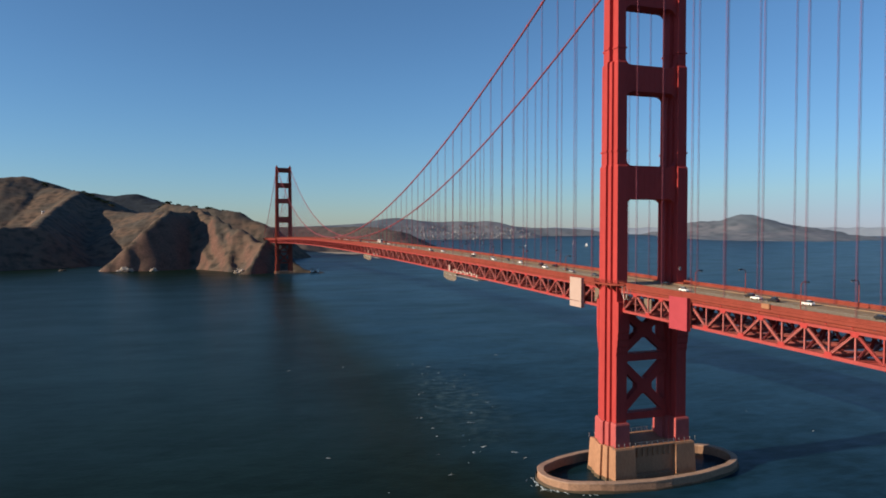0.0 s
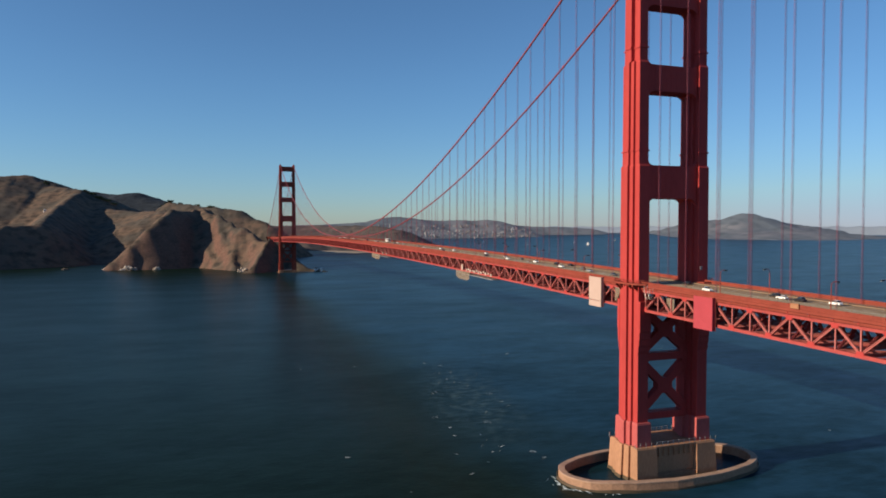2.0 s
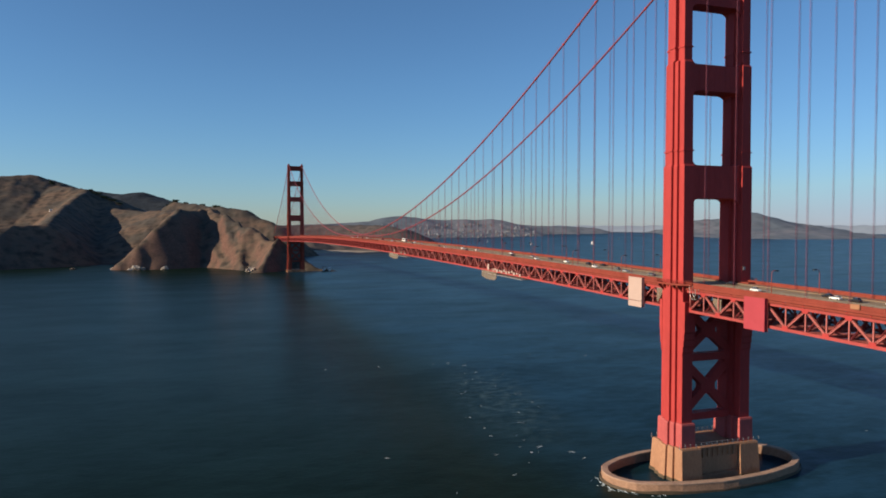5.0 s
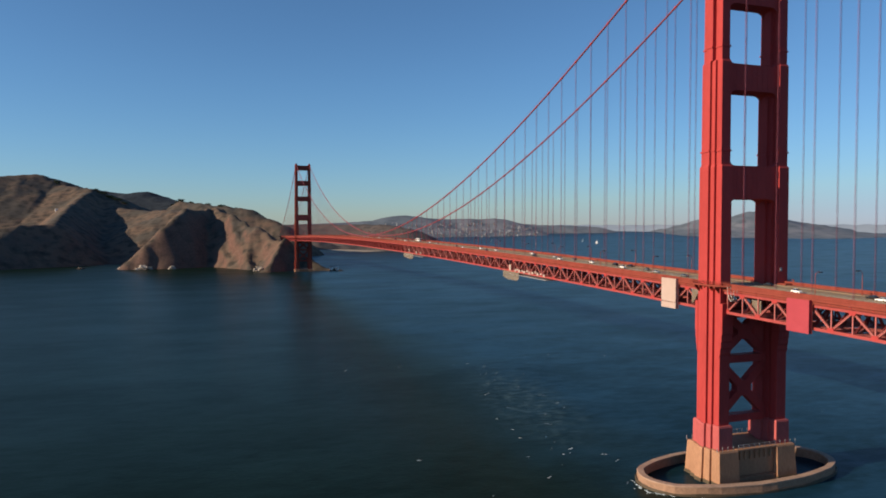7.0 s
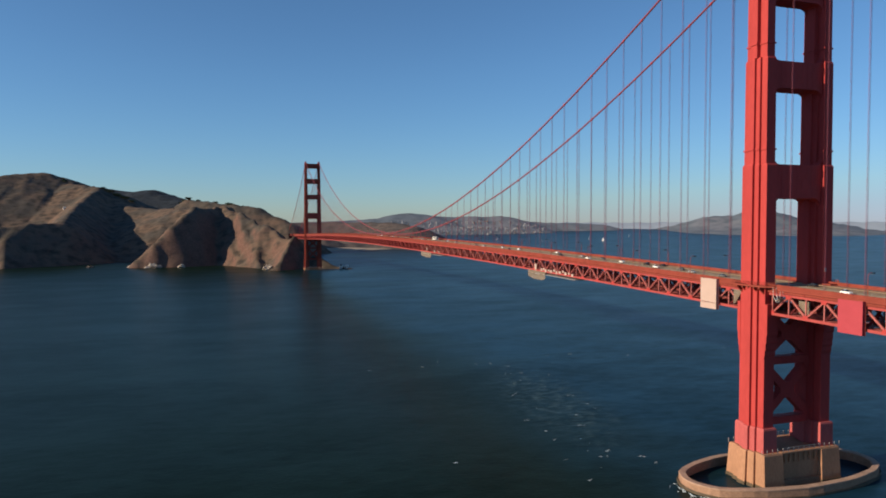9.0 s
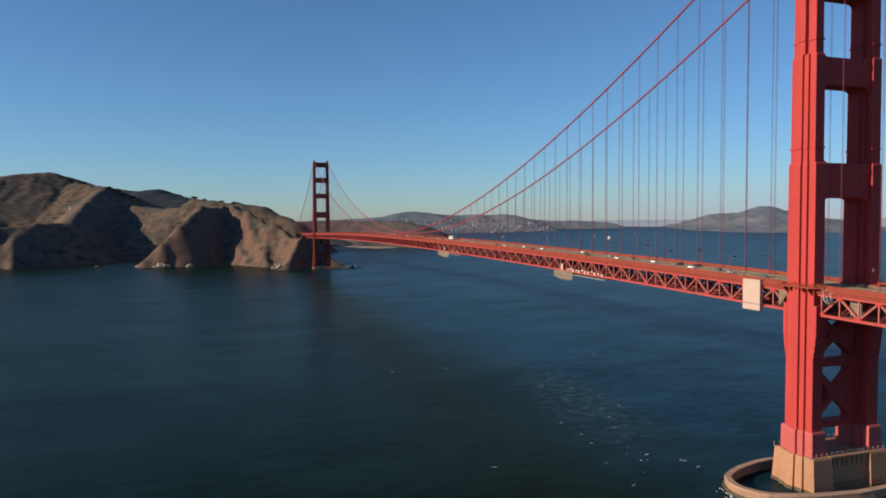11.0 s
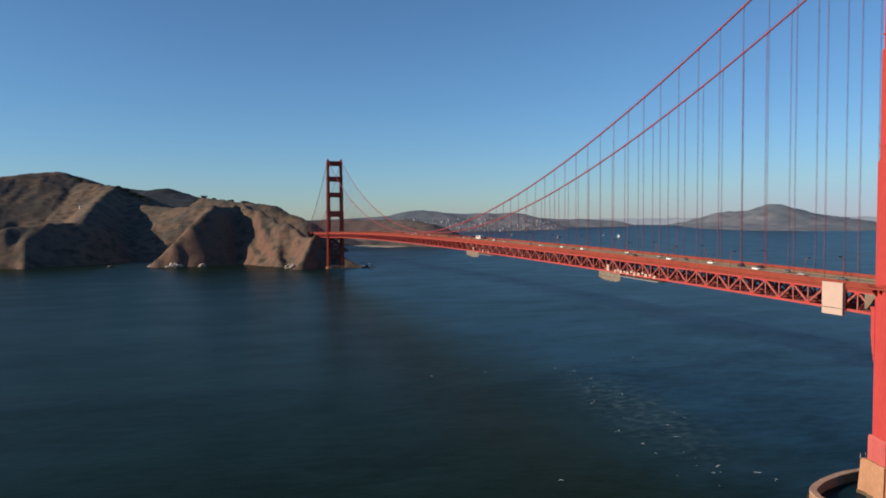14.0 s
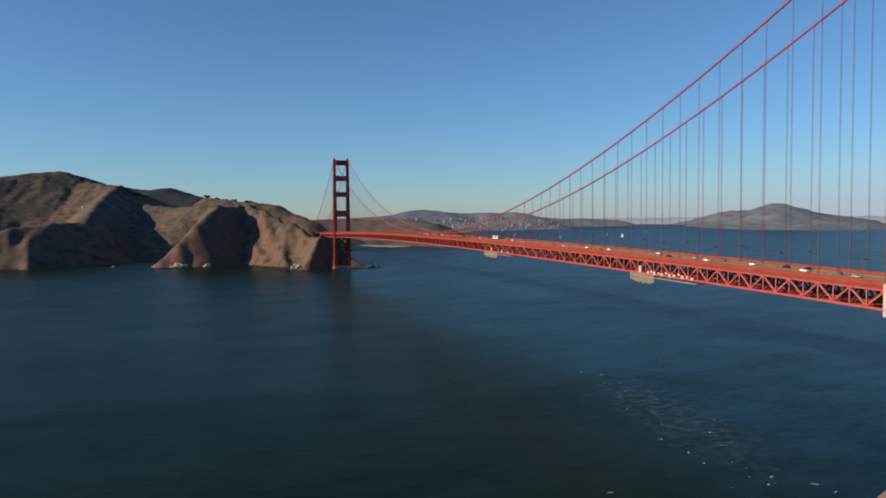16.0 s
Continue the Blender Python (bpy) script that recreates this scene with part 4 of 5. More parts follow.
for colour, kind, x, y in (("white", "van", 4.8, -75), ("black", "van", 1.6, -65), ("white", "hatchback", 1.6, -58), ("black", "hatchback", 4.8, -52), ("black", "hatchback", -1.6, -104),
                           ("white", "van", -4.8, -31), ("black", "hatchback", 4.8, -8), ("silver", "hatchback", -1.6, 53), ("grey", "hatchback", 1.6, 65), ("white", "van", -1.6, 80),
                           ("white", "van", 1.6, 115), ("white", "van", -1.6, 145), ("silver", "hatchback", 4.8, 163), ("black", "hatchback", -1.6, 178), ("white", "hatchback", 8.0, 201),
                           ("white", "van", 1.6, 247), ("grey", "hatchback", -1.6, 33), ("black", "van", 4.8, 97), ("black", "hatchback", 8.0, 88), ("grey", "hatchback", 4.8, 140)):
    put_car(colour, kind, x, y)
rnd = random.Random(5)
spots = []
while len(spots) < 46:
    y, x = rnd.uniform(240, 1500), rnd.choice((-8.0, -4.8, -1.6, 1.6, 4.8, 8.0))
    if all(abs(y - b) > 11 or a != x for a, b in spots) and not 446 < y < 478:
        spots.append((x, y))
for x, y in spots:
    put_car(rnd.choice(("white", "white", "silver", "grey", "black", "black", "red")), rnd.choice(("hatchback", "van")), x, y)


def make_bus(x, y):
    t = thing("bus", (x, y, road_z(y)), "white coach with dark windows on the bridge roadway", "bus")
    bm = bmesh.new()
    add_box(bm, -1.27, 1.27, -6.0, 6.0, 0.35, 3.3, 0.15)
    part("body", bm, WHITE_PAINT, t)
    for s in (-1, 1):
        for i in range(6):
            bm = bmesh.new()
            x0, x1 = sorted((s * 1.24, s * 1.3))
            add_box(bm, x0, x1, -5.3 + 1.75 * i, -3.75 + 1.75 * i, 1.7, 2.7)
            part("window", bm, GLASS_DARK, t)
        for wy in (-3.6, 3.9):
            bm = bmesh.new()
            add_tube(bm, [(s * 1.0, wy, 0.5), (s * 1.3, wy, 0.5)], 0.5, 14)
            part("wheel", bm, TYRE, t)
    for s in (-1, 1):
        bm = bmesh.new()
        y0, y1 = sorted((s * 5.96, s * 6.04))
        add_box(bm, -1.05, 1.05, y0, y1, 1.5, 2.8)
        part("windscreen", bm, GLASS_DARK, t)


make_bus(8.0, 462)


def make_lamp(x, y):
    """Tapered post with a bracket arm and a box lantern over the road."""
    t = thing("street_lamp", (x, y, road_z(y) + 0.2), "orange-red steel street lamp with an angled arm and lantern", "street lamp", "lamps along the road")
    bm = bmesh.new()
    add_tube(bm, [(0, 0, 0), (0, 0, 0.8), (0, 0, 7.6)], [0.22, 0.14, 0.09], 8)
    part("pole", bm, DECK_RED, t)
    bm = bmesh.new()
    add_tube(bm, [(0, 0, 7.2), (0.25, 0, 7.9), (0.9, 0, 8.3), (2.0, 0, 8.4)], 0.1, 6)
    part("arm", bm, DECK_RED, t)
    bm = bmesh.new()
    add_loft(bm, [(1.5, -0.32), (2.9, -0.32), (2.9, 0.32), (1.5, 0.32)], 8.0, [(1.7, -0.2), (2.7, -0.2), (2.7, 0.2), (1.7, 0.2)], 8.5)
    lantern = part("lantern", bm, GLASS_DARK, t)
    bm = bmesh.new()
    add_box(bm, 1.65, 2.75, -0.22, 0.22, 7.9, 7.99, 0.02)
    part("lens", bm, LAMP_GLASS, lantern)
    return t


lamp = make_lamp(-10.6, -87)
k = 0
for i in range(-7, 36):
    for s in (-1, 1):
        y = i * 43.5 + (0 if s > 0 else -0.5)
        if abs(y) < 12 or abs(y - SPAN) < 12 or not Y0 + 3 < y < Y1 - 3 or (s < 0 and i == -2):
            continue
        copy_thing(lamp, Matrix.Translation((s * 10.6, y, road_z(y) + 0.2)) @ Matrix.Rotation(0 if s < 0 else math.pi, 4, "Z"))

# web stiffeners on the fascia
bm = bmesh.new()
add_box(bm, -14.95, -14.74, -0.12, 0.12, 0.8, ROAD_UP - 0.8)
stiff = part("stiffener", bm, RED, deck)
stiff.matrix_basis = Matrix.Translation((0, -106.68, chord(-106.68)))
for i in range(1, 72):
    y = -106.68 + 7.62 * i
    if abs(y) > 12:
        share("stiffener", stiff.data, Matrix.Translation((0, y, chord(y))), deck)


def hanging_box(name, y0, y1, z0, z1, mat, label, seam):
    """A tarpaulin enclosure hung on the outer truss: bowed sheets on a pipe frame."""
    t = thing(name, (-15.6, (y0 + y1) / 2, z0), label, "tarpaulin enclosure")
    L, Hh = (y1 - y0) / 2, z1 - z0
    def sheet(za, zb, nm, sag):
        n, m = 10, 10
        verts, faces = [], []
        for j in range(m + 1):
            for i in range(n + 1):
                yy = -L + 2 * L * i / n
                zz = za + (zb - za) * j / m
                bulge = 0.10 * math.sin(math.pi * i / n) + 0.06 * noise.noise((yy * 0.6, zz * 0.6, y0))
                verts.append((-0.75 - bulge, yy, zz + sag * 0.12 * noise.noise((yy, 3.1, za))))
        for j in range(m):
            for i in range(n):
                a = j * (n + 1) + i
                faces.append((a, a + n + 1, a + n + 2, a + 1))
        ob = mesh_part(nm, verts, faces, mat, t)
        sol = ob.modifiers.new("thick", "SOLIDIFY")
        sol.thickness = 0.08
    sheet(seam, Hh, "front_sheet", 1)
    if seam:
        sheet(0.0, seam - 0.22, "lower_sheet", 1)
    for s in (-1, 1):
        bm = bmesh.new()
        a, b = sorted((s * L, s * (L - 0.1)))
        add_box(bm, -0.75, 0.75, a, b, 0, Hh)
        part("side_sheet", bm, mat, t)
    bm = bmesh.new()
    add_box(bm, -0.75, 0.75, -L, L, -0.1, 0.02)
    part("floor_board", bm, mat, t)
    for yy in (-L, -L / 3, L / 3, L):
        bm = bmesh.new()
        add_tube(bm, [(0.6, yy, -0.2), (0.6, yy, Hh + 0.5)], 0.07, 6)
        part("frame_pipe", bm, DECK_RED, t)
    return t


hanging_box("tarpaulin_enclosure", 19.6, 29.0, 64.2, 76.5, WHITE_TARP, "cream tarpaulin enclosure hung on the bridge truss for maintenance", 2.6)
hanging_box("tarpaulin_enclosure", -47.1, -38.0, 63.6, 74.4, RED_TARP, "crimson tarpaulin enclosure hung on the bridge truss for maintenance", 0.0)


def work_platform(y0, y1, net_y, drop, sheets, seed):
    """A maintenance platform slung under the truss with debris netting and hung sheets."""
    ym = (y0 + y1) / 2
    zb = chord(ym) - DEPTH - 0.6
    t = thing("work_platform", (0, ym, zb), "maintenance platform slung under the truss with beige debris netting", "work platform", "platforms under the deck")
    slope = (chord(y1) - chord(y0)) / (y1 - y0)
    bm = bmesh.new()
    add_prism(bm, [(y0 - ym, -1.3 + slope * (y0 - ym)), (y1 - ym, -1.3 + slope * (y1 - ym)), (y1 - ym, -1.0 + slope * (y1 - ym)), (y0 - ym, -1.0 + slope * (y0 - ym))], "x", -15.2, 15.2)
    part("deck_board", bm, STEEL, t)
    r = random.Random(seed)
    for xx in (-15.2, 15.2):
        verts, faces = [], []
        n, m = 16, 8
        ya, yb = net_y[0] - ym, net_y[1] - ym
        for j in range(m + 1):
            for i in range(n + 1):
                yy = ya + (yb - ya) * i / n
                low = drop * (0.75 + 0.25 * math.sin(math.pi * (i / n) ** 0.7)) * (0.8 + 0.2 * r.random() if j == m else 1)
                verts.append((xx + 0.35 * noise.noise((yy * 0.3, j * 0.5, seed)), yy, slope * yy + 0.4 - (low + 0.4) * j / m))
        for j in range(m):
            for i in range(n):
                a = j * (n + 1) + i
                faces.append((a, a + 1, a + n + 2, a + n + 1))
        ob = mesh_part("netting", verts, faces, MESH_TARP, t)
        ob.modifiers.new("thick", "SOLIDIFY").thickness = 0.1
    for i in range(9):
        for xx in (-14.8, 14.8):
            bm = bmesh.new()
            yy = y0 - ym + (y1 - y0) * i / 8
            add_tube(bm, [(xx, yy, -1.3 + slope * yy), (xx, yy, 0.6 + slope * yy)], 0.07, 6)
            part("hanger", bm, STEEL, t)
    for yy, z0, w, h in sheets:
        bm = bmesh.new()
        yl = yy - ym
        add_box(bm, -14.36, -14.28, yl - w / 2, yl + w / 2, z0 + slope * yl, z0 + h + slope * yl, 0.02)
        part("hung_sheet", bm, WHITE_TARP, t, "white hung sheet")


work_platform(137, 197, (173, 197), 5.6, [(188, 0.8, 2.6, 3.8), (180, 0.6, 1.8, 1.6), (177, 1.4, 2.2, 1.2), (174, 0.4, 2.4, 1.8), (170, 1.2, 2.0, 1.0), (167, 0.5, 2.6, 1.5), (163, 1.6, 2.2, 1.2), (160, 0.3, 2.0, 1.8), (156, 0.9, 2.6, 1.4), (152, 1.9, 2.0, 1.0), (149, 0.6, 2.4, 1.7), (145, 1.3, 1.8, 1.0), (141, 0.4, 2.2, 1.6)], 3)
work_platform(374, 436, (404, 436), 5.2, [(420, 1.6, 2.0, 2.6), (396, 0.8, 2.4, 2.2), (383, 1.0, 2.0, 1.8)], 8)


def rail_cabinet(y):
    t = thing("equipment_cabinet", (-14.85, y, chord(y) + ROAD_UP + 0.3), "tan equipment cabinet mounted on the sidewalk railing", "cabinet")
    bm = bmesh.new()
    add_box(bm, -0.35, 0.3, -1.5, 1.5, 0, 1.5, 0.06)
    part("body", bm, TAN_CABINET, t)
    bm = bmesh.new()
    add_box(bm, -0.42, -0.34, -1.3, 1.3, 0.15, 1.35, 0.03)
    part("door", bm, TAN_CABINET, t)


rail_cabinet(-79)


def hung_net(x, y0, y1, z0, z1, cut, label):
    """A sagging debris net on a light pipe frame beside the truss; cut narrows its foot."""
    t = thing("debris_net", (x, (y0 + y1) / 2, z0), label, "debris net", "nets by the tower")
    L, Hh = (y1 - y0) / 2, z1 - z0
    verts, faces = [], []
    n = 8
    for j in range(n + 1):
        v = j / n
        a = -L + 2 * L * cut * (1 - v)
        for i in range(n + 1):
            yy = a + (L - a) * i / n
            verts.append((-0.25 * math.sin(math.pi * i / n) * math.sin(math.pi * v) + 0.08 * noise.noise((yy, v * 4, x)), yy, Hh * v))
    for j in range(n):
        for i in range(n):
            k = j * (n + 1) + i
            faces.append((k, k + n + 1, k + n + 2, k + 1))
    ob = mesh_part("netting", verts, faces, MESH_TARP, t)
    ob.modifiers.new("thick", "SOLIDIFY").thickness = 0.06
    for yy in (-L, L):
        bm = bmesh.new()
        add_tube(bm, [(0.15, yy, 0 if yy > 0 else Hh * 0.5 * cut), (0.15, yy, Hh + 0.3)], 0.06, 6)
        part("frame_pipe", bm, STEEL, t)
    bm = bmesh.new()
    add_tube(bm, [(0.15, -L, Hh), (0.15, L, Hh)], 0.06, 6)
    part("top_rail", bm, STEEL, t)


hung_net(-12.4, -23.0, -18.4, 66.9, 71.4, 0.0, "beige debris net hung inside the truss beside the tower leg")
hung_net(-14.9, 6.6, 11.4, 67.6, 73.0, 0.8, "tapering beige debris net hung beside the tower leg")


def access_cradle(y):
    """A curved pipe cradle with a small deck hung from the walkway beside the leg."""
    t = thing("access_cradle", (-15.9, y, 70.0), "pale curved pipe access cradle hung beside the tower leg", "access cradle")
    for dx in (-0.7, 0.7):
        bm = bmesh.new()
        add_tube(bm, [(dx, 2.0, 5.6), (dx, 1.9, 3.2), (dx, 1.2, 1.4), (dx, 0.2, 0.5), (dx, -0.8, 0.9), (dx, -1.3, 2.2), (dx, -1.3, 4.6)], 0.09, 6)
        part("hoop", bm, STEEL, t)
    bm = bmesh.new()
    add_box(bm, -0.7, 0.7, -0.9, 1.3, 1.15, 1.28, 0.03)
    part("deck_board", bm, SIDEWALK, t)
    for z in (2.2, 3.2):
        bm = bmesh.new()
        add_tube(bm, [(-0.7, -1.3, z), (0.7, -1.3, z)], 0.05, 6)
        part("rung", bm, STEEL, t)


access_cradle(-12.6)


def wall_sign():
    t = thing("sign_plate", (HALF - 1.0, -6.4, 80.6), "small pale rectangular sign plate fixed to the tower leg", "sign")
    bm = bmesh.new()
    add_box(bm, -0.5, 0.5, -0.08, 0.12, 0, 1.4, 0.03)
    part("plate", bm, HOUSE_WALL, t)
    for x in (-0.35, 0.35):
        bm = bmesh.new()
        add_box(bm, x - 0.06, x + 0.06, 0.1, 0.25, 0.2, 1.2)
        part("bracket", bm, STEEL, t)


wall_sign()


# ---- afloat and ashore ----
def sailboat(x, y, turn, heel, size=1.0):
    t = thing("sailboat", (x, y, sea_z(x, y)), "small white sailing yacht under sail on the bay", "sailboat", "yachts on the bay")
    t.rotation_euler = (radians(heel), 0, radians(turn))
    t.scale = (size, size, size)
    bm = bmesh.new()
    add_loft(bm, [(-5, -0.9), (2, -1.1), (5.4, 0), (2, 1.1), (-5, 0.9)], -0.5, [(-5.4, -1.4), (2, -1.7), (6.6, 0), (2, 1.7), (-5.4, 1.4)], 1.1)
    part("hull", bm, WHITE_PAINT, t)
    bm = bmesh.new()
    add_tube(bm, [(0.8, 0, 1), (0.8, 0, 16)], 0.1, 6)
    part("mast", bm, STEEL, t)
    bm = bmesh.new()
    add_prism(bm, [(0.7, 2.2), (-4.6, 2.2), (-2.6, 8), (0.6, 15.6)], "y", -0.05, 0.05)
    part("mainsail", bm, SAIL, t)
    bm = bmesh.new()
    add_prism(bm, [(1.0, 2.0), (6.0, 1.6), (1.1, 14)], "y", -0.05, 0.05)
    part("jib", bm, SAIL, t)


for x, y, turn, heel, size in ((1172, 3018, 20, 6, 1.1), (1254, 2688, 70, 5, 0.9), (1606, 2866, 40, 8, 1.3), (1569, 2672, 150, 7, 1.1), (1990, 3090, 10, 5, 1.0)):
    sailboat(x, y, turn, heel, size)


def foam():
    """Broken whitecaps: a drifting line past the pier, scattered specks, and a skirt round the fender."""
    r = random.Random(11)
    verts, faces = [], []

    def patch(x, y, l, w, a):
        i = len(verts)
        n = 9
        ca, sa = math.cos(a), math.sin(a)
        for k in range(n):
            th = 2 * math.pi * k / n
            q = 0.45 + 0.75 * r.random()
            u, v = l * q * math.cos(th), w * q * math.sin(th)
            verts.append((x + u * ca - v * sa, y + u * sa + v * ca, 0.05))
        verts.append((x, y, 0.16))
        for k in range(n):
            faces.append((i + k, i + (k + 1) % n, i + n))

    def breaker(x, y, size):
        """One whitecap: a ragged streak with a few flecks in its lee."""
        a = r.gauss(-0.32, 0.15)
        patch(x, y, size * r.uniform(0.8, 1.6), size * r.uniform(0.12, 0.24), a)
        for _ in range(r.choice((1, 2, 2, 4))):
            patch(x + r.gauss(0, 1.5 * size), y + r.gauss(0, 0.7 * size), size * r.uniform(0.2, 0.7), size * r.uniform(0.05, 0.12), a + r.gauss(0, 0.15))

    line = [(-18, 245), (-24, 190), (-30, 125), (-40, 75), (-48, 38), (-36, -40)]
    for _ in range(44):
        s = r.random() * (len(line) - 1)
        k = min(int(s), len(line) - 2)
        x = line[k][0] + (line[k + 1][0] - line[k][0]) * (s - k) + r.gauss(0, 13)
        y = line[k][1] + (line[k + 1][1] - line[k][1]) * (s - k) + r.gauss(0, 10)
        if not (abs(x) < 48 and abs(y - 1) < 25):
            breaker(x, y, r.choice((0.3, 0.4, 0.5, 0.8, 1.2)))
    for _ in range(22):
        x, y = r.uniform(-120, 190), r.uniform(-60, 260)
        if not (abs(x) < 48 and abs(y - 1) < 25):
            breaker(x, y, r.choice((0.3, 0.4, 0.6, 0.9)))
    for _ in range(34):
        th = r.gauss(math.pi * 1.08, 0.38)
        k = 1.010 + abs(r.gauss(0, 0.035))
        patch(44.6 * k * math.cos(th), 20.8 * k * math.sin(th), r.uniform(0.3, 1.9), r.uniform(0.05, 0.16), th + math.pi / 2 + r.gauss(0, 0.2))
    ob = mesh_part("sea_foam", verts, faces, FOAM)
    tagged(ob, "white specks of foam and whitecaps on the water", "foam", kind="stuff")


foam()


def shore_rock(x, y, z, sx, sy, sz, mat, seed, label):
    bm = bmesh.new()
    bmesh.ops.create_icosphere(bm, subdivisions=4, radius=1)
    for v in bm.verts:
        n = v.co.normalized()
        q = 1 + 0.55 * noise.noise(n * 1.6 + Vector((seed, 0, 0))) + 0.4 * noise.noise(n * 3.7 + Vector((0, seed, 0))) + 0.16 * noise.noise(n * 9.0 + Vector((seed, seed, 0)))
        v.co = Vector((n.x * sx * q, n.y * sy * q, max(-0.4, n.z) * sz * q))
    ob = part("shore_rock", bm, mat)
    ob.location = (x, y, z)
    tagged(ob, label, "rock", "rocks along the shore")


PALE_ROCK = material("bleached_rock", (0.44, 0.37, 0.30), 0.9, spread=0.3, scale=0.3, bump=0.4, spec=0.1)
DARK_ROCK = material("dark_wet_rock", (0.10, 0.08, 0.065), 0.8, spread=0.4, scale=0.3, bump=0.4)
shore_rock(-356, 1484, 0, 13, 8, 8, PALE_ROCK, 3, "pale bleached rock outcrop at the foot of the headland")
shore_rock(-328, 1460, 0, 15, 8, 8, PALE_ROCK, 4, "pale bleached rock outcrop at the foot of the headland")
shore_rock(-378, 1510, 0, 7, 5, 4, PALE_ROCK, 5, "low pale rock at the water's edge")
shore_rock(-89, 1329, 0, 12, 8, 8, PALE_ROCK, 6, "pale bleached rock at the foot of the cliff")
shore_rock(-269, 1465, 0, 7, 5, 6, PALE_ROCK, 7, "pale rock at the foot of the cliff")
shore_rock(-326, 1453, 0, 9, 6, 4, DARK_ROCK, 8, "dark wet rock at the water's edge")
shore_rock(-33, 1340, 0, 14, 8, 9, DARK_ROCK, 9, "dark wet rock beside the far tower")
shore_rock(10, 1346, 0, 12, 8, 10, DARK_ROCK, 10, "dark wet rock beside the far tower")
shore_rock(37, 1336, 0, 10, 7, 7, DARK_ROCK, 11, "dark wet rock beside the far tower")
shore_rock(-465, 1533, 0, 9, 6, 3, DARK_ROCK, 12, "dark wet rock at the water's edge")


def tree(x, y, z, size, seed):
    """Wind-bent cypress: trunk, limbs and a ragged crown of many small leaf clumps."""
    t = thing("cypress_tree", (x, y, z), "dark wind-shaped cypress tree on the headland ridge", "tree", "trees on the ridge")
    t.scale = (size, size, size)
    r = random.Random(seed)
    bm = bmesh.new()
    add_tube(bm, [(0, 0, -1.5), (0.1, 0, 2), (0.4, 0.1, 5)], [0.5, 0.38, 0.2], 7)
    part("trunk", bm, BARK, t)
    tips = []
    for i in range(6):
        a = 2 * math.pi * i / 6 + r.random()
        tip = (0.3 + math.cos(a) * r.uniform(1.0, 3.4), math.sin(a) * r.uniform(1.0, 3.4), r.uniform(2.5, 6.0))
        bm = bmesh.new()
        add_tube(bm, [(0.2, 0, r.uniform(1, 2.4)), tip], [0.18, 0.06], 5)
        part("limb", bm, BARK, t)
        tips.append(tip)
    verts, faces = [], []
    for i in range(760):
        tx, ty, tz = r.choice(tips)
        c = Vector((tx + r.gauss(0.3, 1.3), ty + r.gauss(0, 1.3), tz + r.gauss(-0.3, 1.0)))
        s = r.uniform(0.4, 0.95)
        d = Vector((r.gauss(0, 1), r.gauss(0, 1), r.gauss(0, 1))).normalized()
        u = d.orthogonal().normalized() * s
        w = d.cross(u).normalized() * s
        k = len(verts)
        verts += [tuple(c + u), tuple(c + w * 0.8 + d * s * 0.3), tuple(c - u * 0.9), tuple(c - w * 0.8 - d * s * 0.3)]
        faces.append((k, k + 1, k + 2, k + 3))
    mesh_part("crown", verts, faces, TREE_LEAF, t)
    return t


tree_spots = [
    (-724, 2724), (-715, 2720), (-565, 2548), (-556, 2539), (-544, 2530), (-532, 2522), (-521, 2518), (-513, 2514),
    (-501, 2506), (-492, 2502), (-482, 2498), (-470, 2489), (-462, 2485), (-524, 2513), (-299, 2383), (-289, 2373),
    (-282, 2369), (-274, 2364), (-241, 2355), (-233, 2350), (-226, 2346), (-196, 2326), (-148, 2276), (-139, 2271),
    (-130, 2266), (-342, 2410), (-187, 2311), (-96, 2245),
]
first_tree = None
rt = random.Random(21)
for x, y in tree_spots:
    z = head_z(x, y)
    s = rt.uniform(0.9, 1.7)
    if first_tree is None:
        first_tree = tree(x, y, z - 1, 1.3, 4)
    else:
        c = copy_thing(first_tree, Matrix.Translation((x, y, z - 1)) @ Matrix.Rotation(rt.uniform(0, 6.28), 4, "Z"))
        c.scale = (s * rt.uniform(0.9, 1.4), s * rt.uniform(0.9, 1.4), s * rt.uniform(0.6, 0.95))


def cottage(name, x, y, z, w, l, h, turn, label, wall, roof):
    """A small gabled building with a door and windows."""
    t = thing(name, (x, y, z), label, "building", "buildings by the shore")
    t.rotation_euler = (0, 0, radians(turn))
    bm = bmesh.new()
    add_box(bm, -l / 2, l / 2, -w / 2, w / 2, -4, h, 0.05)
    part("wall", bm, wall, t)
    bm = bmesh.new()
    add_prism(bm, [(-w / 2 - 0.4, h - 0.1), (w / 2 + 0.4, h - 0.1), (0, h + w * 0.32)], "x", -l / 2 - 0.4, l / 2 + 0.4)
    part("roof", bm, roof, t)
    for i in range(max(2, int(l / 3.5))):
        xx = -l / 2 + (i + 0.5) * l / max(2, int(l / 3.5))
        bm = bmesh.new()
        add_box(bm, xx - 0.5, xx + 0.5, -w / 2 - 0.05, -w / 2 + 0.05, h * 0.4, h * 0.75)
        part("window", bm, GLASS_DARK, t)


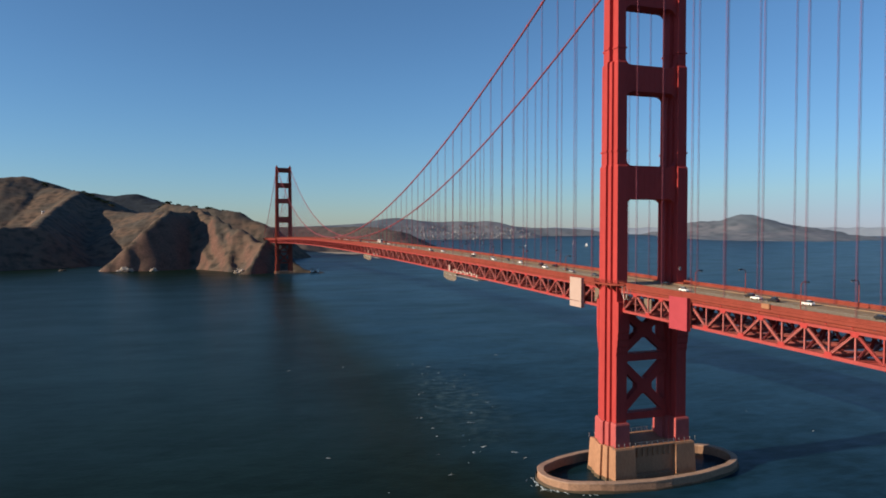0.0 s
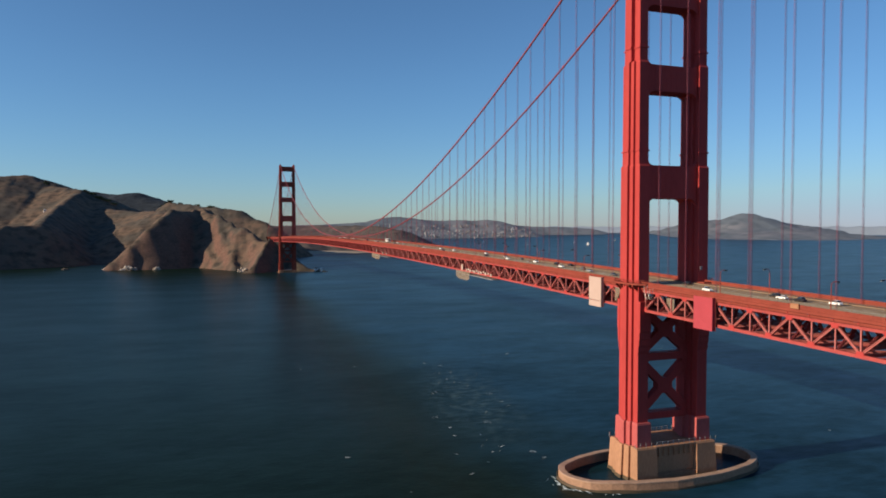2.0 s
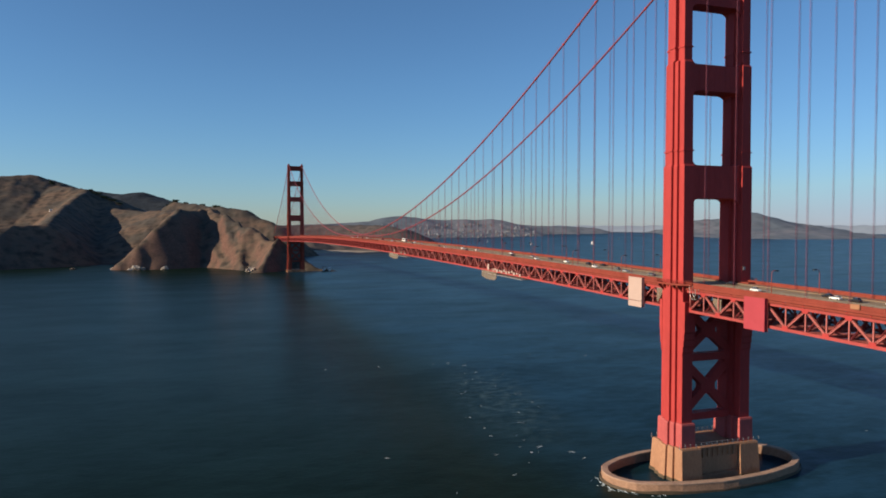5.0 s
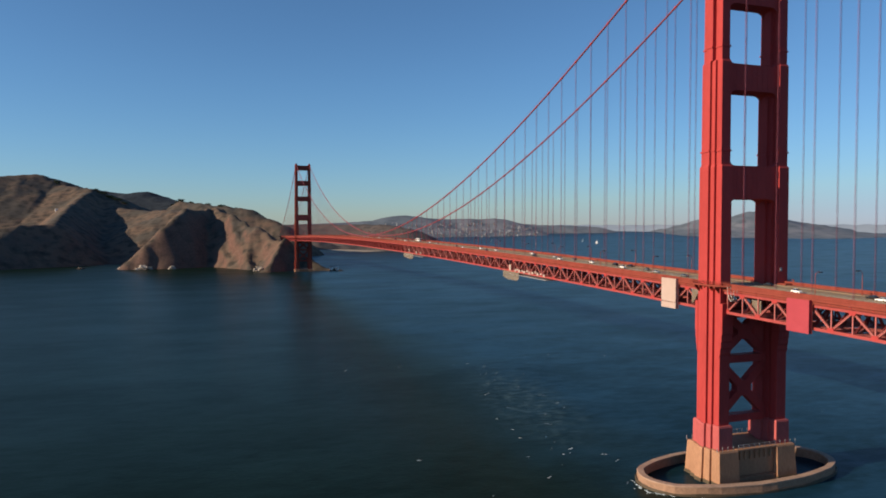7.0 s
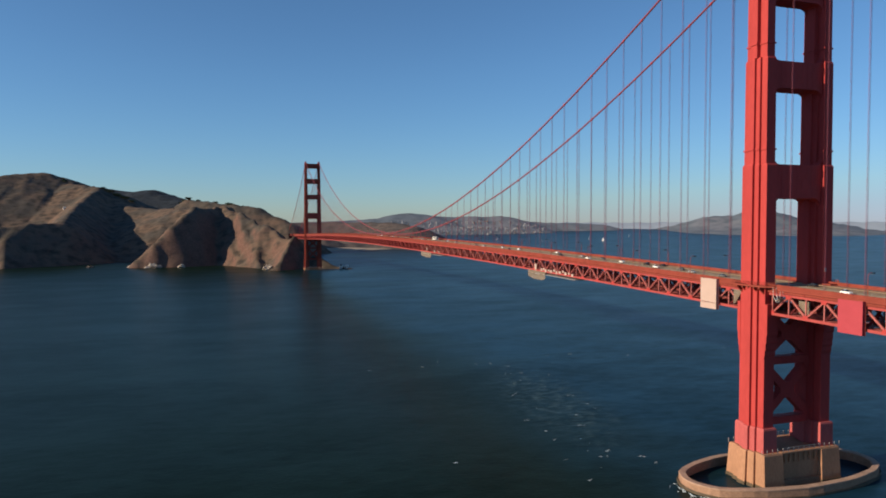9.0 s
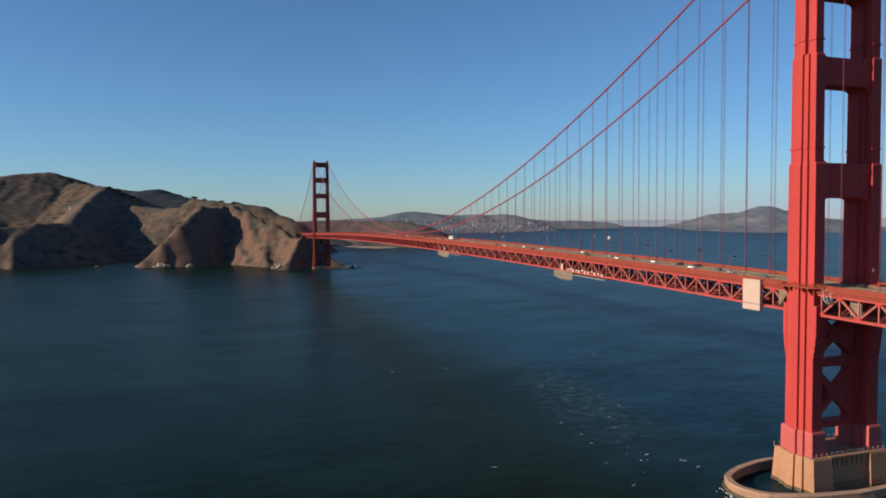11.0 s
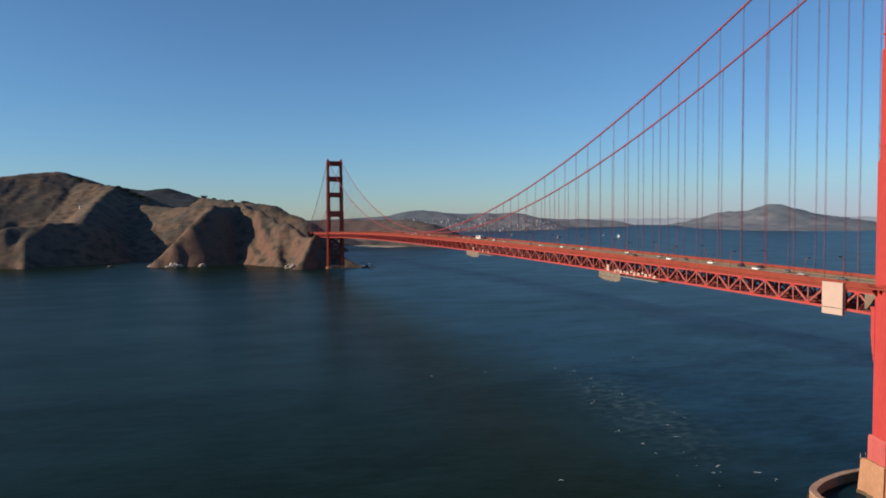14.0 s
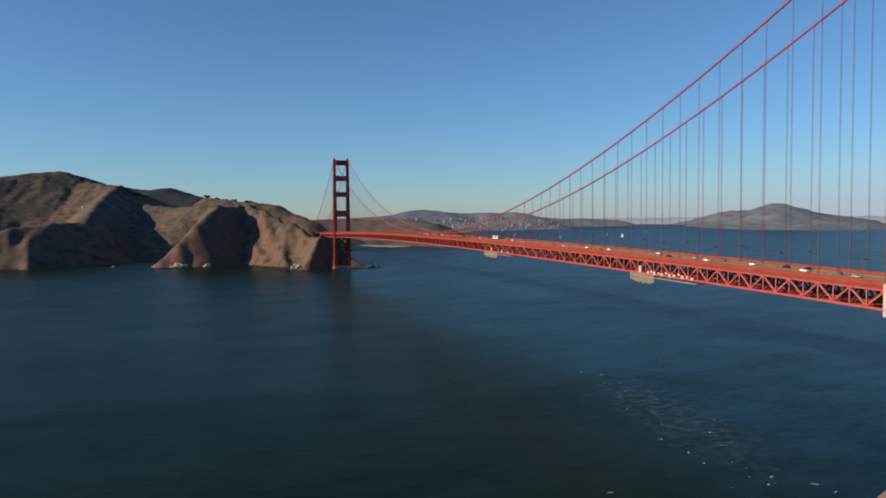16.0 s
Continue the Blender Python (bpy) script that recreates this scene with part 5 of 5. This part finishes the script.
cottage("building", 61, 1285, 5, 4, 6, 3.5, 20, "small white lighthouse building on the rocky point", WHITE_PAINT, ROOF_BROWN)
cottage("building", 72, 1277, 4, 3.5, 5, 4, 10, "small white fog station building on the rocky point", WHITE_PAINT, WHITE_PAINT)
cottage("building", 252, 2627, 14, 9, 16, 7, 30, "white barrack building by the cove", WHITE_PAINT, ROOF_BROWN)
cottage("building", 262, 2756, 20, 9, 14, 6, 60, "white barrack building by the cove", WHITE_PAINT, ROOF_BROWN)
cottage("building", 404, 2556, 3, 9, 26, 6, 15, "low pale boathouse by the cove", WHITE_PAINT, ROOF_BROWN)
cottage("building", -651, 2320, head_z(-651, 2320) + 0.5, 5, 8, 3.5, 20, "small white building on the headland slope", WHITE_PAINT, WHITE_PAINT)


def town():
    """The hillside town far across the water: many small gabled houses."""
    r = random.Random(9)
    for name, mat, count, lab in (("hillside_house_walls", HOUSE_WALL, 190, "pale houses scattered over the far hillside"), ("hillside_house_roofs", ROOF_BROWN, 90, "brown-roofed houses scattered over the far hillside")):
        verts, faces = [], []
        made = 0
        for _ in range(6000):
            if made >= count:
                break
            s = r.random()
            x = 918 + 911 * s + r.gauss(0, 60)
            y = 3876 + -244 * s + r.uniform(-150, 420)
            z = far_z(x, y)
            if not sea_z(x, y) + 2 < z < 110:
                continue
            made += 1
            w, l, h = r.uniform(3, 5), r.uniform(3.5, 8), r.uniform(1.8, 3.2)
            a = r.uniform(0, math.pi)
            ca, sa = math.cos(a), math.sin(a)
            i = len(verts)
            for u, v, zz in ((-l, -w, -6), (l, -w, -6), (l, w, -6), (-l, w, -6), (-l, -w, h), (l, -w, h), (l, w, h), (-l, w, h), (-l, 0, h + w * 0.6), (l, 0, h + w * 0.6)):
                verts.append((x + (u * ca - v * sa) / 2, y + (u * sa + v * ca) / 2, z + zz))
            for f in ((0, 1, 5, 4), (1, 2, 6, 9, 5), (2, 3, 7, 6), (3, 0, 4, 8, 7), (4, 5, 9, 8), (6, 7, 8, 9)):
                faces.append(tuple(i + q for q in f))
        ob = mesh_part(name, verts, faces, mat)
        tagged(ob, lab, "houses", kind="stuff")


town()
